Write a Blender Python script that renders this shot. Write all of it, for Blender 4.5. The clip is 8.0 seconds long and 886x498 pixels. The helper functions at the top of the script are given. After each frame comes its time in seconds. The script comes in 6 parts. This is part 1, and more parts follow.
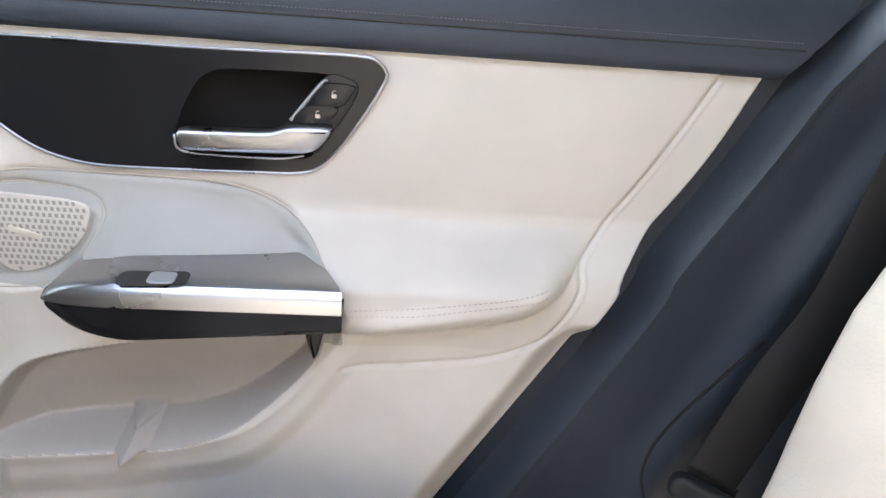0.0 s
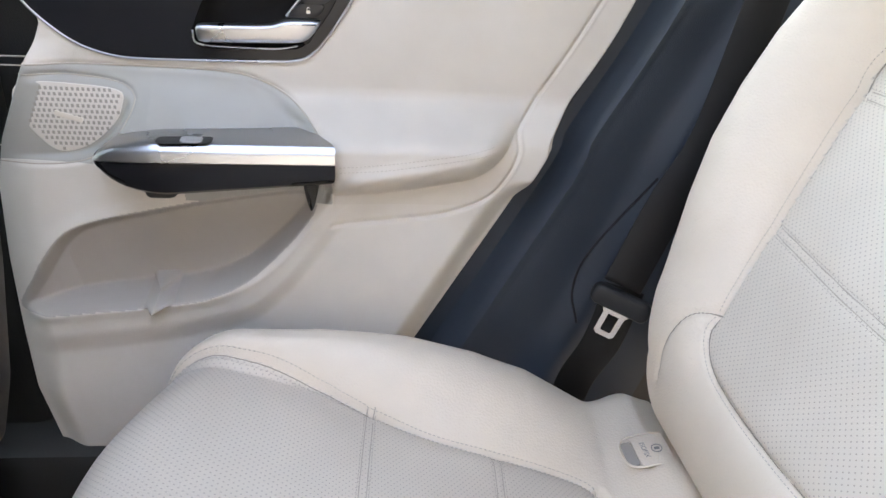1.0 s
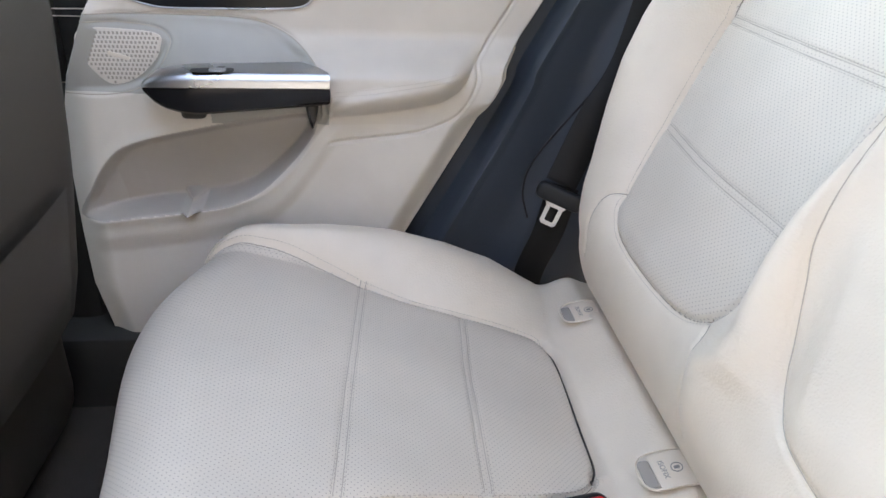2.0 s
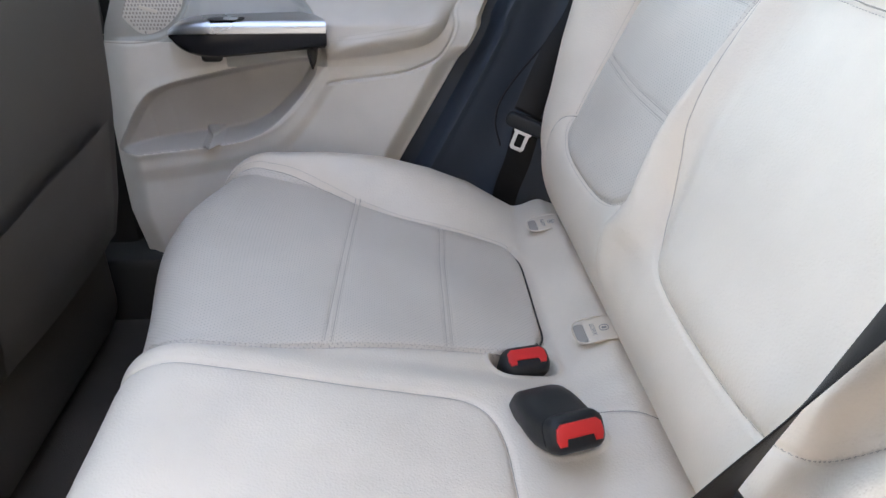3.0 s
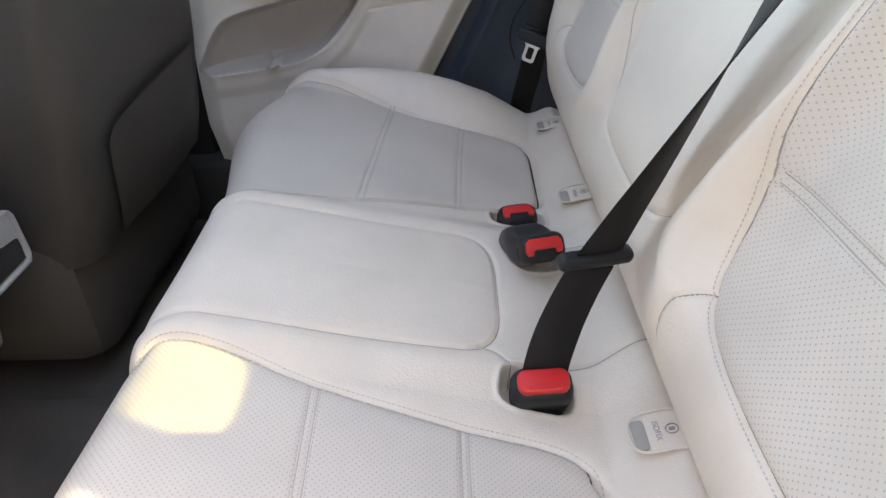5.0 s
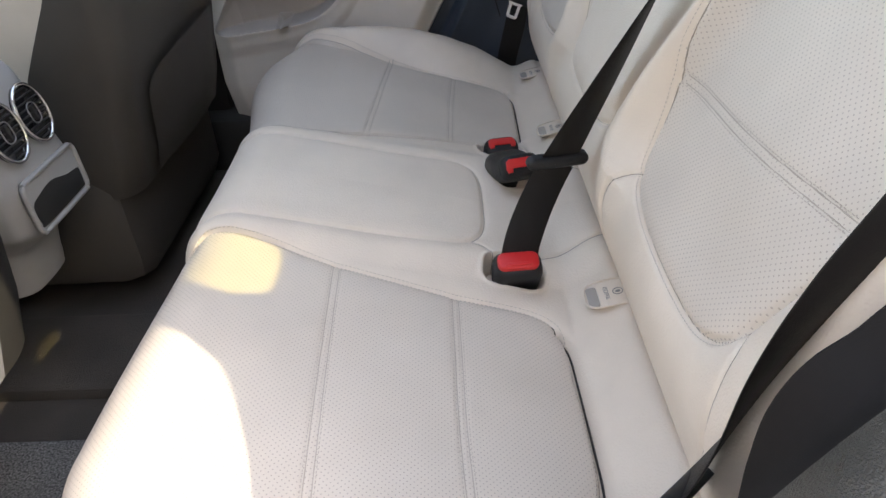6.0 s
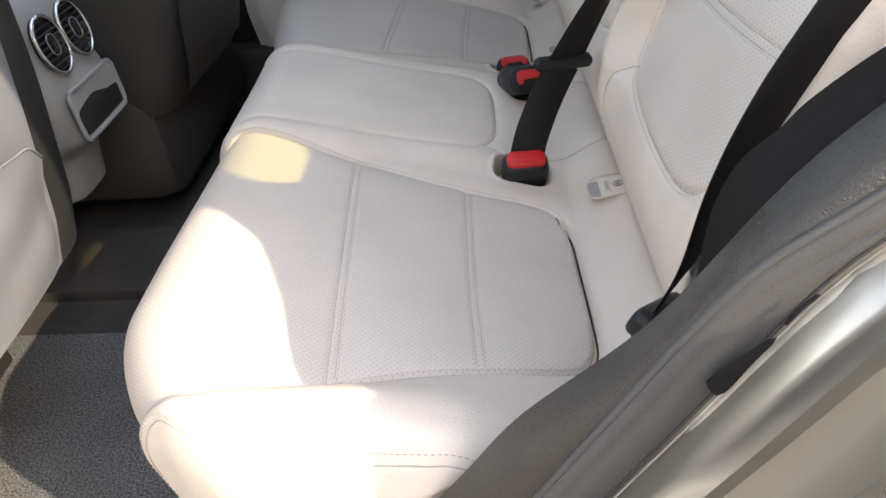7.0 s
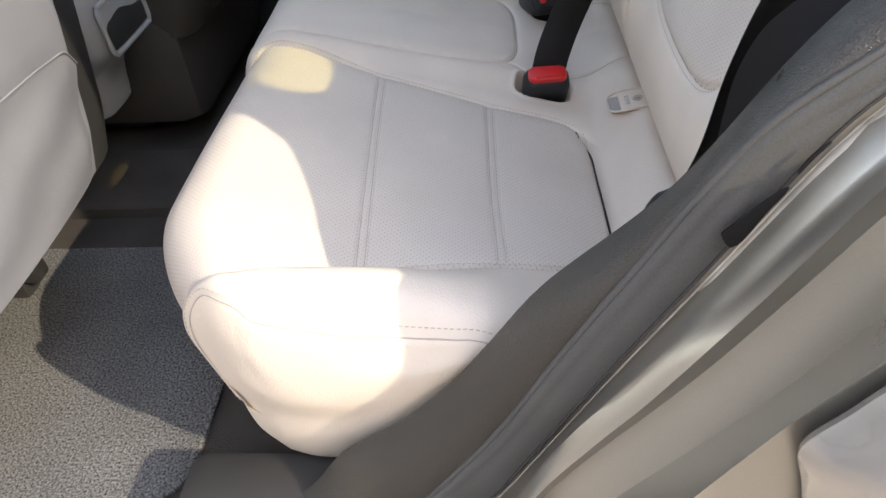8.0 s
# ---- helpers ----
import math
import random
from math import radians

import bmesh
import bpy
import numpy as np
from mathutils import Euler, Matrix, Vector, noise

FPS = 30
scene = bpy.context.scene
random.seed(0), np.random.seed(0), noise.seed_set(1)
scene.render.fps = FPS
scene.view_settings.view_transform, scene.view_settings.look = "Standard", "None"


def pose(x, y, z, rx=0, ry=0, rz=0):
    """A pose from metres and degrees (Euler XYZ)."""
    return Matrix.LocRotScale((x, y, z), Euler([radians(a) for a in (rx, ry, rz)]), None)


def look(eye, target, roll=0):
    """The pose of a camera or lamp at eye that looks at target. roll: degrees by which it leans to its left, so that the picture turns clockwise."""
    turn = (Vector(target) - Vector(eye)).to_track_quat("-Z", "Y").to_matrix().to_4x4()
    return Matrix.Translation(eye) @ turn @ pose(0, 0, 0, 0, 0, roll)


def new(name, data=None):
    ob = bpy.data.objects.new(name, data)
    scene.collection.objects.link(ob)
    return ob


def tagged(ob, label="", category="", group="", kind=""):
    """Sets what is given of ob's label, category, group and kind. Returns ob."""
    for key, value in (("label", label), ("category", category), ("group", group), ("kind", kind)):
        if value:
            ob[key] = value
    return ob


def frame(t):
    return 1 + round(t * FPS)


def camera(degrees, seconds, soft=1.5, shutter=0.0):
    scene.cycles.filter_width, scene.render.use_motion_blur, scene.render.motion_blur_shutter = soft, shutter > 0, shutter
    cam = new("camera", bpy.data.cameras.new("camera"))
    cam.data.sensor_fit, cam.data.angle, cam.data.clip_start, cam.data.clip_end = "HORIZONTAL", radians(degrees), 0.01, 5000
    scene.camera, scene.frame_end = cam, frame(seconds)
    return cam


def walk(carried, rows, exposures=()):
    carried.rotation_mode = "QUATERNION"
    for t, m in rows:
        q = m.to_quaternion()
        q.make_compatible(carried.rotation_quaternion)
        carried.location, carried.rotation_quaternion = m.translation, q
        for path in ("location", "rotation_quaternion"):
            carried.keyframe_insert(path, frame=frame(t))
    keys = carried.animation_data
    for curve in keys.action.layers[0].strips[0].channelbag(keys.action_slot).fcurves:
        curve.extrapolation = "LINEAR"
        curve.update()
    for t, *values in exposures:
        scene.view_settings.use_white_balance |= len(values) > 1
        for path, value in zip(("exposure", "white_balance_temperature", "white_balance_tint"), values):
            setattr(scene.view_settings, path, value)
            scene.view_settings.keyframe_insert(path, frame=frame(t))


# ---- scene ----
# Rear bench of a parked car, seen through its open left rear door.
# x runs towards the tail, y towards the car's right side, z up; z = 0 is the street.
cam = camera(67.0, 8.0)
PATH = [
    (0, (0.04, 0.203, 1.16), (0.105, 2.016, 0.319), 4.3),
    (0.5, (0.046, 0.101, 1.117), (0.137, 1.909, 0.266), 3.2),
    (1, (0.017, -0.007, 1.103), (0.23, 1.788, 0.246), 3.8),
    (1.5, (0.017, -0.118, 1.105), (0.248, 1.652, 0.203), 3.2),
    (2.8, (0.079, -0.402, 1.093), (0.225, 1.361, 0.158), 1.2),
    (3, (0.082, -0.43, 1.097), (0.221, 1.308, 0.116), 1.0),
    (3.5, (0.1, -0.477, 1.104), (0.195, 1.243, 0.088), 0.4),
    (4, (0.111, -0.539, 1.098), (0.15, 1.166, 0.054), -0.6),
    (4.5, (0.123, -0.604, 1.088), (0.119, 1.088, 0.021), -1.6),
    (4.7, (0.146, -0.632, 1.08), (0.092, 1.064, 0.021), -2.2),
    (5.8, (0.145, -0.854, 1.103), (0.118, 0.811, -0.005), -2.7),
    (6, (0.152, -0.881, 1.1), (0.107, 0.776, -0.02), -3.1),
    (6.5, (0.155, -0.941, 1.09), (0.076, 0.682, -0.076), -3.9),
    (7, (0.157, -0.988, 1.076), (0.054, 0.593, -0.145), -4.3),
    (7.5, (0.151, -1.021, 1.066), (0.031, 0.513, -0.211), -4.4),
    (8, (0.144, -1.043, 1.053), (0.004, 0.443, -0.278), -4.6),
]
walk(cam, [(t, look(eye, target, roll)) for t, eye, target, roll in PATH],
     exposures=[(0.0, 4.92, 7600, 14), (0.5, 4.74, 7500, 14), (1.0, 4.70, 7500, 14), (1.5, 4.58, 7500, 14), (3.0, 4.12, 7000, 14), (4.5, 3.93, 6950, 14), (6.0, 3.52, 7300, 14), (6.5, 3.50, 7300, 14), (7.5, 3.26, 6950, 14), (8.0, 3.15, 6850, 14)])

# ---- light ----
SUN_WAY = Vector((-0.373, 0.200, -0.300)).normalized()
world = bpy.data.worlds.new("sky")
scene.world = world
world.use_nodes = True
wn = world.node_tree.nodes
sky = wn.new("ShaderNodeTexSky")
sky.sky_type = "NISHITA"
sky.sun_disc = False
sky.sun_elevation = math.asin(-SUN_WAY.z)
sky.dust_density, sky.air_density, sky.ozone_density = 0.6, 1.0, 0.4
sky.sun_rotation = math.atan2(-SUN_WAY.x, -SUN_WAY.y)
haze = wn.new("ShaderNodeHueSaturation")      # a pale, hazy summer sky
haze.inputs["Saturation"].default_value = 0.6
world.node_tree.links.new(sky.outputs[0], haze.inputs["Color"])
world.node_tree.links.new(haze.outputs[0], wn["Background"].inputs[0])
wn["Background"].inputs[1].default_value = 0.15
sun_data = bpy.data.lights.new("sun", "SUN")
sun_data.energy, sun_data.angle, sun_data.color = 0.60, radians(0.55), (1.0, 0.925, 0.72)
sun = new("sun", sun_data)
sun.matrix_world = Matrix.Translation((3, -2, 4)) @ SUN_WAY.to_track_quat("-Z", "Y").to_matrix().to_4x4()


# ---- materials ----
def shader(name, colour, rough=0.5, metal=0.0, coat=0.0, gloss=0.5):
    m = bpy.data.materials.new(name)
    m.use_nodes = True
    b = m.node_tree.nodes["Principled BSDF"]
    b.inputs["Base Color"].default_value = (*colour, 1)
    b.inputs["Roughness"].default_value = rough
    b.inputs["Metallic"].default_value = metal
    b.inputs["Coat Weight"].default_value = coat
    b.inputs["Specular IOR Level"].default_value = gloss
    return m, m.node_tree.nodes, m.node_tree.links, b


def grained(name, colour, rough, grain=900.0, bump=0.15, vary=0.06, metal=0.0, coat=0.0, kind="voronoi", stain=9.0, depth=0.0006, gloss=0.5, fleck=0.0):
    """A surface with a fine grain in relief, and a broad, faint unevenness of colour and gloss."""
    m, n, l, b = shader(name, colour, rough, metal, coat, gloss)
    tc = n.new("ShaderNodeTexCoord")
    broad = n.new("ShaderNodeTexNoise")
    broad.inputs["Scale"].default_value, broad.inputs["Detail"].default_value = stain, 5
    l.new(tc.outputs["Object"], broad.inputs["Vector"])
    ramp = n.new("ShaderNodeMapRange")
    ramp.inputs["From Min"].default_value, ramp.inputs["From Max"].default_value = 0.3, 0.7
    ramp.inputs["To Min"].default_value, ramp.inputs["To Max"].default_value = 1 - vary, 1 + vary
    l.new(broad.outputs[0], ramp.inputs["Value"])
    mul = n.new("ShaderNodeVectorMath")
    mul.operation = "SCALE"
    mul.inputs[0].default_value = colour
    l.new(ramp.outputs[0], mul.inputs["Scale"])
    l.new(mul.outputs[0], b.inputs["Base Color"])
    rr = n.new("ShaderNodeMapRange")
    rr.inputs["From Min"].default_value, rr.inputs["From Max"].default_value = 0.3, 0.7
    rr.inputs["To Min"].default_value, rr.inputs["To Max"].default_value = rough - 0.05, min(1.0, rough + 0.06)
    l.new(broad.outputs[0], rr.inputs["Value"])
    l.new(rr.outputs[0], b.inputs["Roughness"])
    if kind == "voronoi":
        tex = n.new("ShaderNodeTexVoronoi")
        tex.feature = "SMOOTH_F1"
        out = tex.outputs["Distance"]
    else:
        tex = n.new("ShaderNodeTexNoise")
        tex.inputs["Detail"].default_value = 4
        out = tex.outputs[0]
    tex.inputs["Scale"].default_value = grain
    l.new(tc.outputs["Object"], tex.inputs["Vector"])
    if fleck:
        fine = n.new("ShaderNodeMapRange")
        fine.inputs["From Min"].default_value, fine.inputs["From Max"].default_value = 0.32, 0.68
        fine.inputs["To Min"].default_value, fine.inputs["To Max"].default_value = 1 - fleck, 1 + fleck
        l.new(out, fine.inputs["Value"])
        both = n.new("ShaderNodeVectorMath")
        both.operation = "SCALE"
        l.new(mul.outputs[0], both.inputs[0])
        l.new(fine.outputs[0], both.inputs["Scale"])
        l.new(both.outputs[0], b.inputs["Base Color"])
    bp = n.new("ShaderNodeBump")
    bp.inputs["Strength"].default_value, bp.inputs["Distance"].default_value = bump, depth
    l.new(out, bp.inputs["Height"])
    l.new(bp.outputs[0], b.inputs["Normal"])
    return m, n, l, b, mul


def perforated(name, colour, pitch, size):
    """Leather with staggered rows of small punched holes, laid out in metres along the panel."""
    m, n, l, b, mul = grained(name, colour, 0.5, bump=0.25)
    uv = n.new("ShaderNodeUVMap")
    sep = n.new("ShaderNodeSeparateXYZ")
    l.new(uv.outputs[0], sep.inputs[0])

    def op(kind, a, c, third=None):
        q = n.new("ShaderNodeMath")
        q.operation = kind
        for k, v in enumerate((a, c, third)):
            if v is None:
                continue
            if isinstance(v, (int, float)):
                q.inputs[k].default_value = v
            else:
                l.new(v, q.inputs[k])
        return q.outputs[0]
    p = op("DIVIDE", sep.outputs[0], pitch)
    q = op("DIVIDE", sep.outputs[1], pitch * 0.5)
    row = op("FLOOR", q, 0)
    half = op("MULTIPLY", op("MODULO", op("ABSOLUTE", row, 0), 2.0), 0.5)
    fx = op("SUBTRACT", op("FRACT", op("ADD", p, half), 0), 0.5)
    fy = op("MULTIPLY", op("SUBTRACT", op("FRACT", q, 0), 0.5), 0.5)
    d = op("SQRT", op("ADD", op("MULTIPLY", fx, fx), op("MULTIPLY", fy, fy)), 0)
    hole = n.new("ShaderNodeMapRange")
    hole.inputs["From Min"].default_value, hole.inputs["From Max"].default_value = size, size * 1.35
    hole.inputs["To Min"].default_value, hole.inputs["To Max"].default_value = 1, 0
    l.new(d, hole.inputs["Value"])
    mix = n.new("ShaderNodeMix")
    mix.data_type = "RGBA"
    l.new(hole.outputs[0], mix.inputs["Factor"])
    l.new(mul.outputs[0], mix.inputs["A"])
    mix.inputs["B"].default_value = (0.40, 0.35, 0.30, 1)
    l.new(mix.outputs["Result"], b.inputs["Base Color"])
    return m


CREAM = (0.70, 0.612, 0.515)
LEATHER = grained("cream leather", CREAM, 0.45, 470, bump=0.5, depth=0.0008)[0]
PERFORATED = perforated("perforated cream leather", (0.605, 0.538, 0.465), 0.0062, 0.092)
SEAM = grained("seam joint", (0.30, 0.262, 0.222), 0.85, 1500, 0.2, kind="noise")[0]
SOFT_SEAM = grained("pressed seam", (0.43, 0.38, 0.325), 0.85, 1500, 0.2, kind="noise")[0]
GAP = grained("dark gap", (0.035, 0.032, 0.03), 0.8, 1500, 0.2, kind="noise")[0]
THREAD = grained("thread", (0.47, 0.415, 0.355), 0.8, 1500, 0.2, kind="noise")[0]
SLOT = grained("shaded slot", (0.33, 0.30, 0.27), 0.6, 900, 0.1)[0]
DARK_THREAD = grained("grey thread", (0.16, 0.17, 0.19), 0.8, 1500, 0.2, kind="noise")[0]
PANEL = grained("cream moulded door skin", (0.60, 0.545, 0.485), 0.55, 1300, 0.16)[0]
HARD = grained("cream hard plastic", (0.63, 0.58, 0.525), 0.5, 1500, 0.10)[0]
# darker and greyer than the other door skins; only the arm well uses it
WELL_SKIN = grained("darker greyish door skin", (0.36, 0.345, 0.315), 0.5, 1500, 0.10)[0]
# the shade inside the door pocket is put into this colour
POCKET_SHADE = grained("greyish pocket skin, recess shade in its colour", (0.42, 0.385, 0.35), 0.75, 1500, 0.12)[0]
BLACK = grained("black grained plastic", (0.030, 0.029, 0.028), 0.5, 900, 0.5, 0.12, gloss=0.35)[0]
SOFT_BLACK = grained("black soft trim", (0.034, 0.043, 0.058), 0.5, 800, 0.3, 0.1, gloss=0.4)[0]
PIANO = grained("piano black", (0.014, 0.014, 0.016), 0.16, 40, 0.004, 0.1, kind="noise", gloss=0.28)[0]
# sunlit and shaded copies of one seat back; the light is in the colour
SUNLIT_BACK = grained("seat back leather, sunlit copy", (0.225, 0.230, 0.255), 0.5, 700, 0.4, 0.10)[0]
SHELL = grained("dark seat shell, shaded copy", (0.072, 0.064, 0.056), 0.55, 900, 0.3, 0.1, gloss=0.3)[0]
CARPET = grained("dark carpet", (0.062, 0.052, 0.044), 0.95, 520, 1.0, 0.25, kind="noise", depth=0.004)[0]
MAT = grained("grey velour mat", (0.130, 0.127, 0.123), 0.9, 330, 1.0, 0.15, kind="noise", depth=0.004, fleck=0.85)[0]
BODY = grained("glossy grey paint", (0.30, 0.30, 0.30), 0.10, 1500, 0.01, 0.05, metal=0.7, coat=1.0, kind="noise")[0]
HOLLOW = grained("matt dark plastic", (0.014, 0.013, 0.013), 0.8, 1300, 0.15, 0.1, gloss=0.12)[0]
# pale so that the sunlit edge of the frame is in the colour
FLANGE = grained("pale flange, sunlit tone in its colour", (0.46, 0.43, 0.37), 0.4, 900, 0.1, 0.25, stain=40)[0]
TRIM = grained("grained black trim", (0.034, 0.030, 0.024), 0.31, 800, 0.85, 0.12, kind="noise", gloss=0.6, depth=0.0013, fleck=0.35)[0]
RUBBER = grained("dusty rubber seal", (0.080, 0.078, 0.074), 0.65, 900, 0.3, 0.12, kind="noise", gloss=0.3, fleck=0.12)[0]
PAINT = grained("grey metallic paint", (0.295, 0.277, 0.242), 0.31, 1200, 0.03, 0.06, metal=0.7, coat=0.4, stain=6, fleck=0.04, kind="noise")[0]
CHROME = grained("brushed satin chrome", (0.47, 0.475, 0.49), 0.30, 700, 0.03, 0.05, metal=1.0, kind="noise")[0]
BRIGHT = grained("polished steel", (0.75, 0.74, 0.73), 0.16, 300, 0.02, 0.05, metal=1.0, kind="noise")[0]
WEB = grained("black belt webbing", (0.013, 0.012, 0.012), 0.55, 1400, 0.5, 0.1, kind="noise", depth=0.0005, gloss=0.2)[0]
RED = grained("red plastic", (0.62, 0.022, 0.022), 0.38, 800, 0.05, 0.06)[0]
BUCKLE = grained("black buckle plastic", (0.014, 0.015, 0.017), 0.42, 1300, 0.2, 0.12, gloss=0.3)[0]
SILVER = grained("silver painted plastic", (0.40, 0.40, 0.40), 0.45, 900, 0.03, metal=0.3)[0]
LABEL = grained("pale label", (0.66, 0.59, 0.51), 0.4, 900, 0.03)[0]
PRINT = grained("grey print", (0.24, 0.23, 0.22), 0.6, 900, 0.02)[0]
HEADLINER = grained("grey headliner", (0.30, 0.29, 0.28), 0.9, 600, 0.4, kind="noise")[0]
RENDERED = grained("warm grey render", (0.36, 0.315, 0.265), 0.9, 90, 0.5, 0.1, kind="noise", stain=0.6, depth=0.004)[0]
ASPHALT = grained("dusty paving", (0.36, 0.30, 0.235), 0.9, 160, 0.6, 0.2, kind="noise", stain=0.8, depth=0.004)[0]


def glazing(name, tint):
    """Thin glass: lets tinted daylight through, with a faint gloss."""
    m = bpy.data.materials.new(name)
    m.use_nodes = True
    n, l = m.node_tree.nodes, m.node_tree.links
    n.remove(n["Principled BSDF"])
    see, gloss, mix = n.new("ShaderNodeBsdfTransparent"), n.new("ShaderNodeBsdfGlossy"), n.new("ShaderNodeMixShader")
    see.inputs["Color"].default_value = (*tint, 1)
    gloss.inputs["Roughness"].default_value = 0.02
    mix.inputs[0].default_value = 0.06
    l.new(see.outputs[0], mix.inputs[1])
    l.new(gloss.outputs[0], mix.inputs[2])
    l.new(mix.outputs[0], n["Material Output"].inputs[0])
    return m


GLASS = glazing("tinted glass", (0.86, 0.84, 0.52))
GLASS_ROOF = glazing("bluish glass of the assumed roof panel", (0.47, 0.54, 0.62))
GLASS_CLEAR = glazing("clear glass", (0.86, 0.90, 0.87))
GLASS_PRIVACY = glazing("dark privacy glass", (0.30, 0.32, 0.31))
GLASS_SCREEN = glazing("windscreen glass", (0.55, 0.59, 0.58))


# ---- building helpers ----
def thing(name, label, category, group="", kind="", at=(0, 0, 0)):
    e = new(name)
    e.location = at
    e.empty_display_size = 0.05
    return tagged(e, label, category, group, kind)


def hang(ob, parent, label=""):
    """Puts a finished mesh under its thing, in place."""
    if parent is not None:
        base = parent
        off = Vector()
        while base is not None:
            off += base.location
            base = base.parent
        ob.parent = parent
        ob.location = ob.location - off
    if label:
        tagged(ob, label)
    return ob


def from_arrays(name, verts, faces, material, parent=None, label="", smooth=True, uv=None, normals=None):
    me = bpy.data.meshes.new(name)
    me.from_pydata([tuple(map(float, v)) for v in verts], [], [tuple(map(int, f)) for f in faces])
    me.materials.append(material)
    if smooth:
        me.polygons.foreach_set("use_smooth", [True] * len(me.polygons))
    if uv is not None:
        layer = me.uv_layers.new(name="UVMap")
        idx = np.empty(len(me.loops), dtype=np.int32)
        me.loops.foreach_get("vertex_index", idx)
        layer.data.foreach_set("uv", np.asarray(uv, dtype=np.float32)[idx].ravel())
    me.update()
    if normals is not None:
        me.normals_split_custom_set_from_vertices([tuple(map(float, v)) for v in normals])
    return hang(new(name, me), parent, label)


def part(name, bm, material, parent, label="", smooth=True):
    me = bpy.data.meshes.new(name)
    bmesh.ops.recalc_face_normals(bm, faces=bm.faces)
    bm.to_mesh(me)
    bm.free()
    me.materials.append(material)
    if smooth:
        me.polygons.foreach_set("use_smooth", [True] * len(me.polygons))
        me.set_sharp_from_angle(angle=radians(40))
    return hang(new(name, me), parent, label)


def curve(points, n=120, closed=False):
    """A smooth line through the points (Catmull-Rom), evenly spaced."""
    p = np.array(points, float)
    if closed:
        q = np.vstack([p[-1], p, p[0], p[1]])
    else:
        q = np.vstack([2 * p[0] - p[1], p, 2 * p[-1] - p[-2]])
    out = []
    for i in range(1, len(q) - 2):
        for t in np.linspace(0, 1, 24, endpoint=False):
            a, b, c, d = q[i - 1], q[i], q[i + 1], q[i + 2]
            out.append(0.5 * (2 * b + (c - a) * t + (2 * a - 5 * b + 4 * c - d) * t * t + (3 * b - a - 3 * c + d) * t ** 3))
    out.append(q[-2])
    out = np.array(out)
    seg = np.r_[0, np.cumsum(np.linalg.norm(np.diff(out, axis=0), axis=1))]
    at = np.linspace(0, seg[-1], n + 1)
    if closed:
        at = at[:-1]
    return np.stack([np.interp(at, seg, out[:, k]) for k in range(out.shape[1])], axis=1)


def far_from(px, py, line, reach=0.04):
    """Distance of each point from a line of points, as far as reach."""
    shape = px.shape
    px, py = px.ravel(), np.broadcast_to(py, shape).ravel()
    line = np.asarray(line)
    best = np.full(px.shape, reach)
    hold = 8
    for k in range(0, len(line) - 1, hold):
        bit = line[k:k + hold + 1]
        lo, hi = bit.min(0) - reach, bit.max(0) + reach
        near = np.nonzero((px > lo[0]) & (px < hi[0]) & (py > lo[1]) & (py < hi[1]))[0]
        if not len(near):
            continue
        qx, qy, b = px[near], py[near], best[near]
        for (ax, ay), (bx, by) in zip(bit[:-1], bit[1:]):
            dx, dy = bx - ax, by - ay
            f = np.clip(((qx - ax) * dx + (qy - ay) * dy) / (dx * dx + dy * dy + 1e-12), 0, 1)
            b = np.minimum(b, np.hypot(qx - ax - f * dx, qy - ay - f * dy))
        best[near] = b
    return best.reshape(shape)


def inside(px, py, loop):
    r = np.zeros(px.shape, bool)
    n = len(loop)
    for i in range(n):
        ax, ay = loop[i]
        bx, by = loop[(i + 1) % n]
        if ay == by:
            continue
        r ^= ((ay > py) != (by > py)) & (px < (bx - ax) * (py - ay) / (by - ay) + ax)
    return r


def step(x, a, b):
    k = np.clip((x - a) / (b - a), 0, 1)
    return k * k * (3 - 2 * k)


def sheet(pos, uv, region, names, parent, facing=None):
    """Splits one grid of positions (rows, columns, 3) into a mesh for each region of its faces."""
    r, c, _ = pos.shape
    ids = np.arange(r * c).reshape(r, c)
    quads = np.stack([ids[:-1, :-1], ids[1:, :-1], ids[1:, 1:], ids[:-1, 1:]], axis=-1).reshape(-1, 4)
    nrm = np.cross(np.gradient(pos, axis=0), np.gradient(pos, axis=1))
    nrm /= np.linalg.norm(nrm, axis=2)[..., None] + 1e-15
    if facing is not None and float((nrm @ np.array(facing)).mean()) < 0:
        nrm, quads = -nrm, quads[:, ::-1]
    fnrm = nrm.reshape(-1, 3)
    flat, fuv, reg = pos.reshape(-1, 3), uv.reshape(-1, 2), region.reshape(-1)
    for key, (name, material, label) in names.items():
        q = quads[reg == key]
        if not len(q):
            continue
        used, inv = np.unique(q, return_inverse=True)
        from_arrays(name, flat[used], inv.reshape(-1, 4), material, parent, label, uv=fuv[used], normals=fnrm[used])


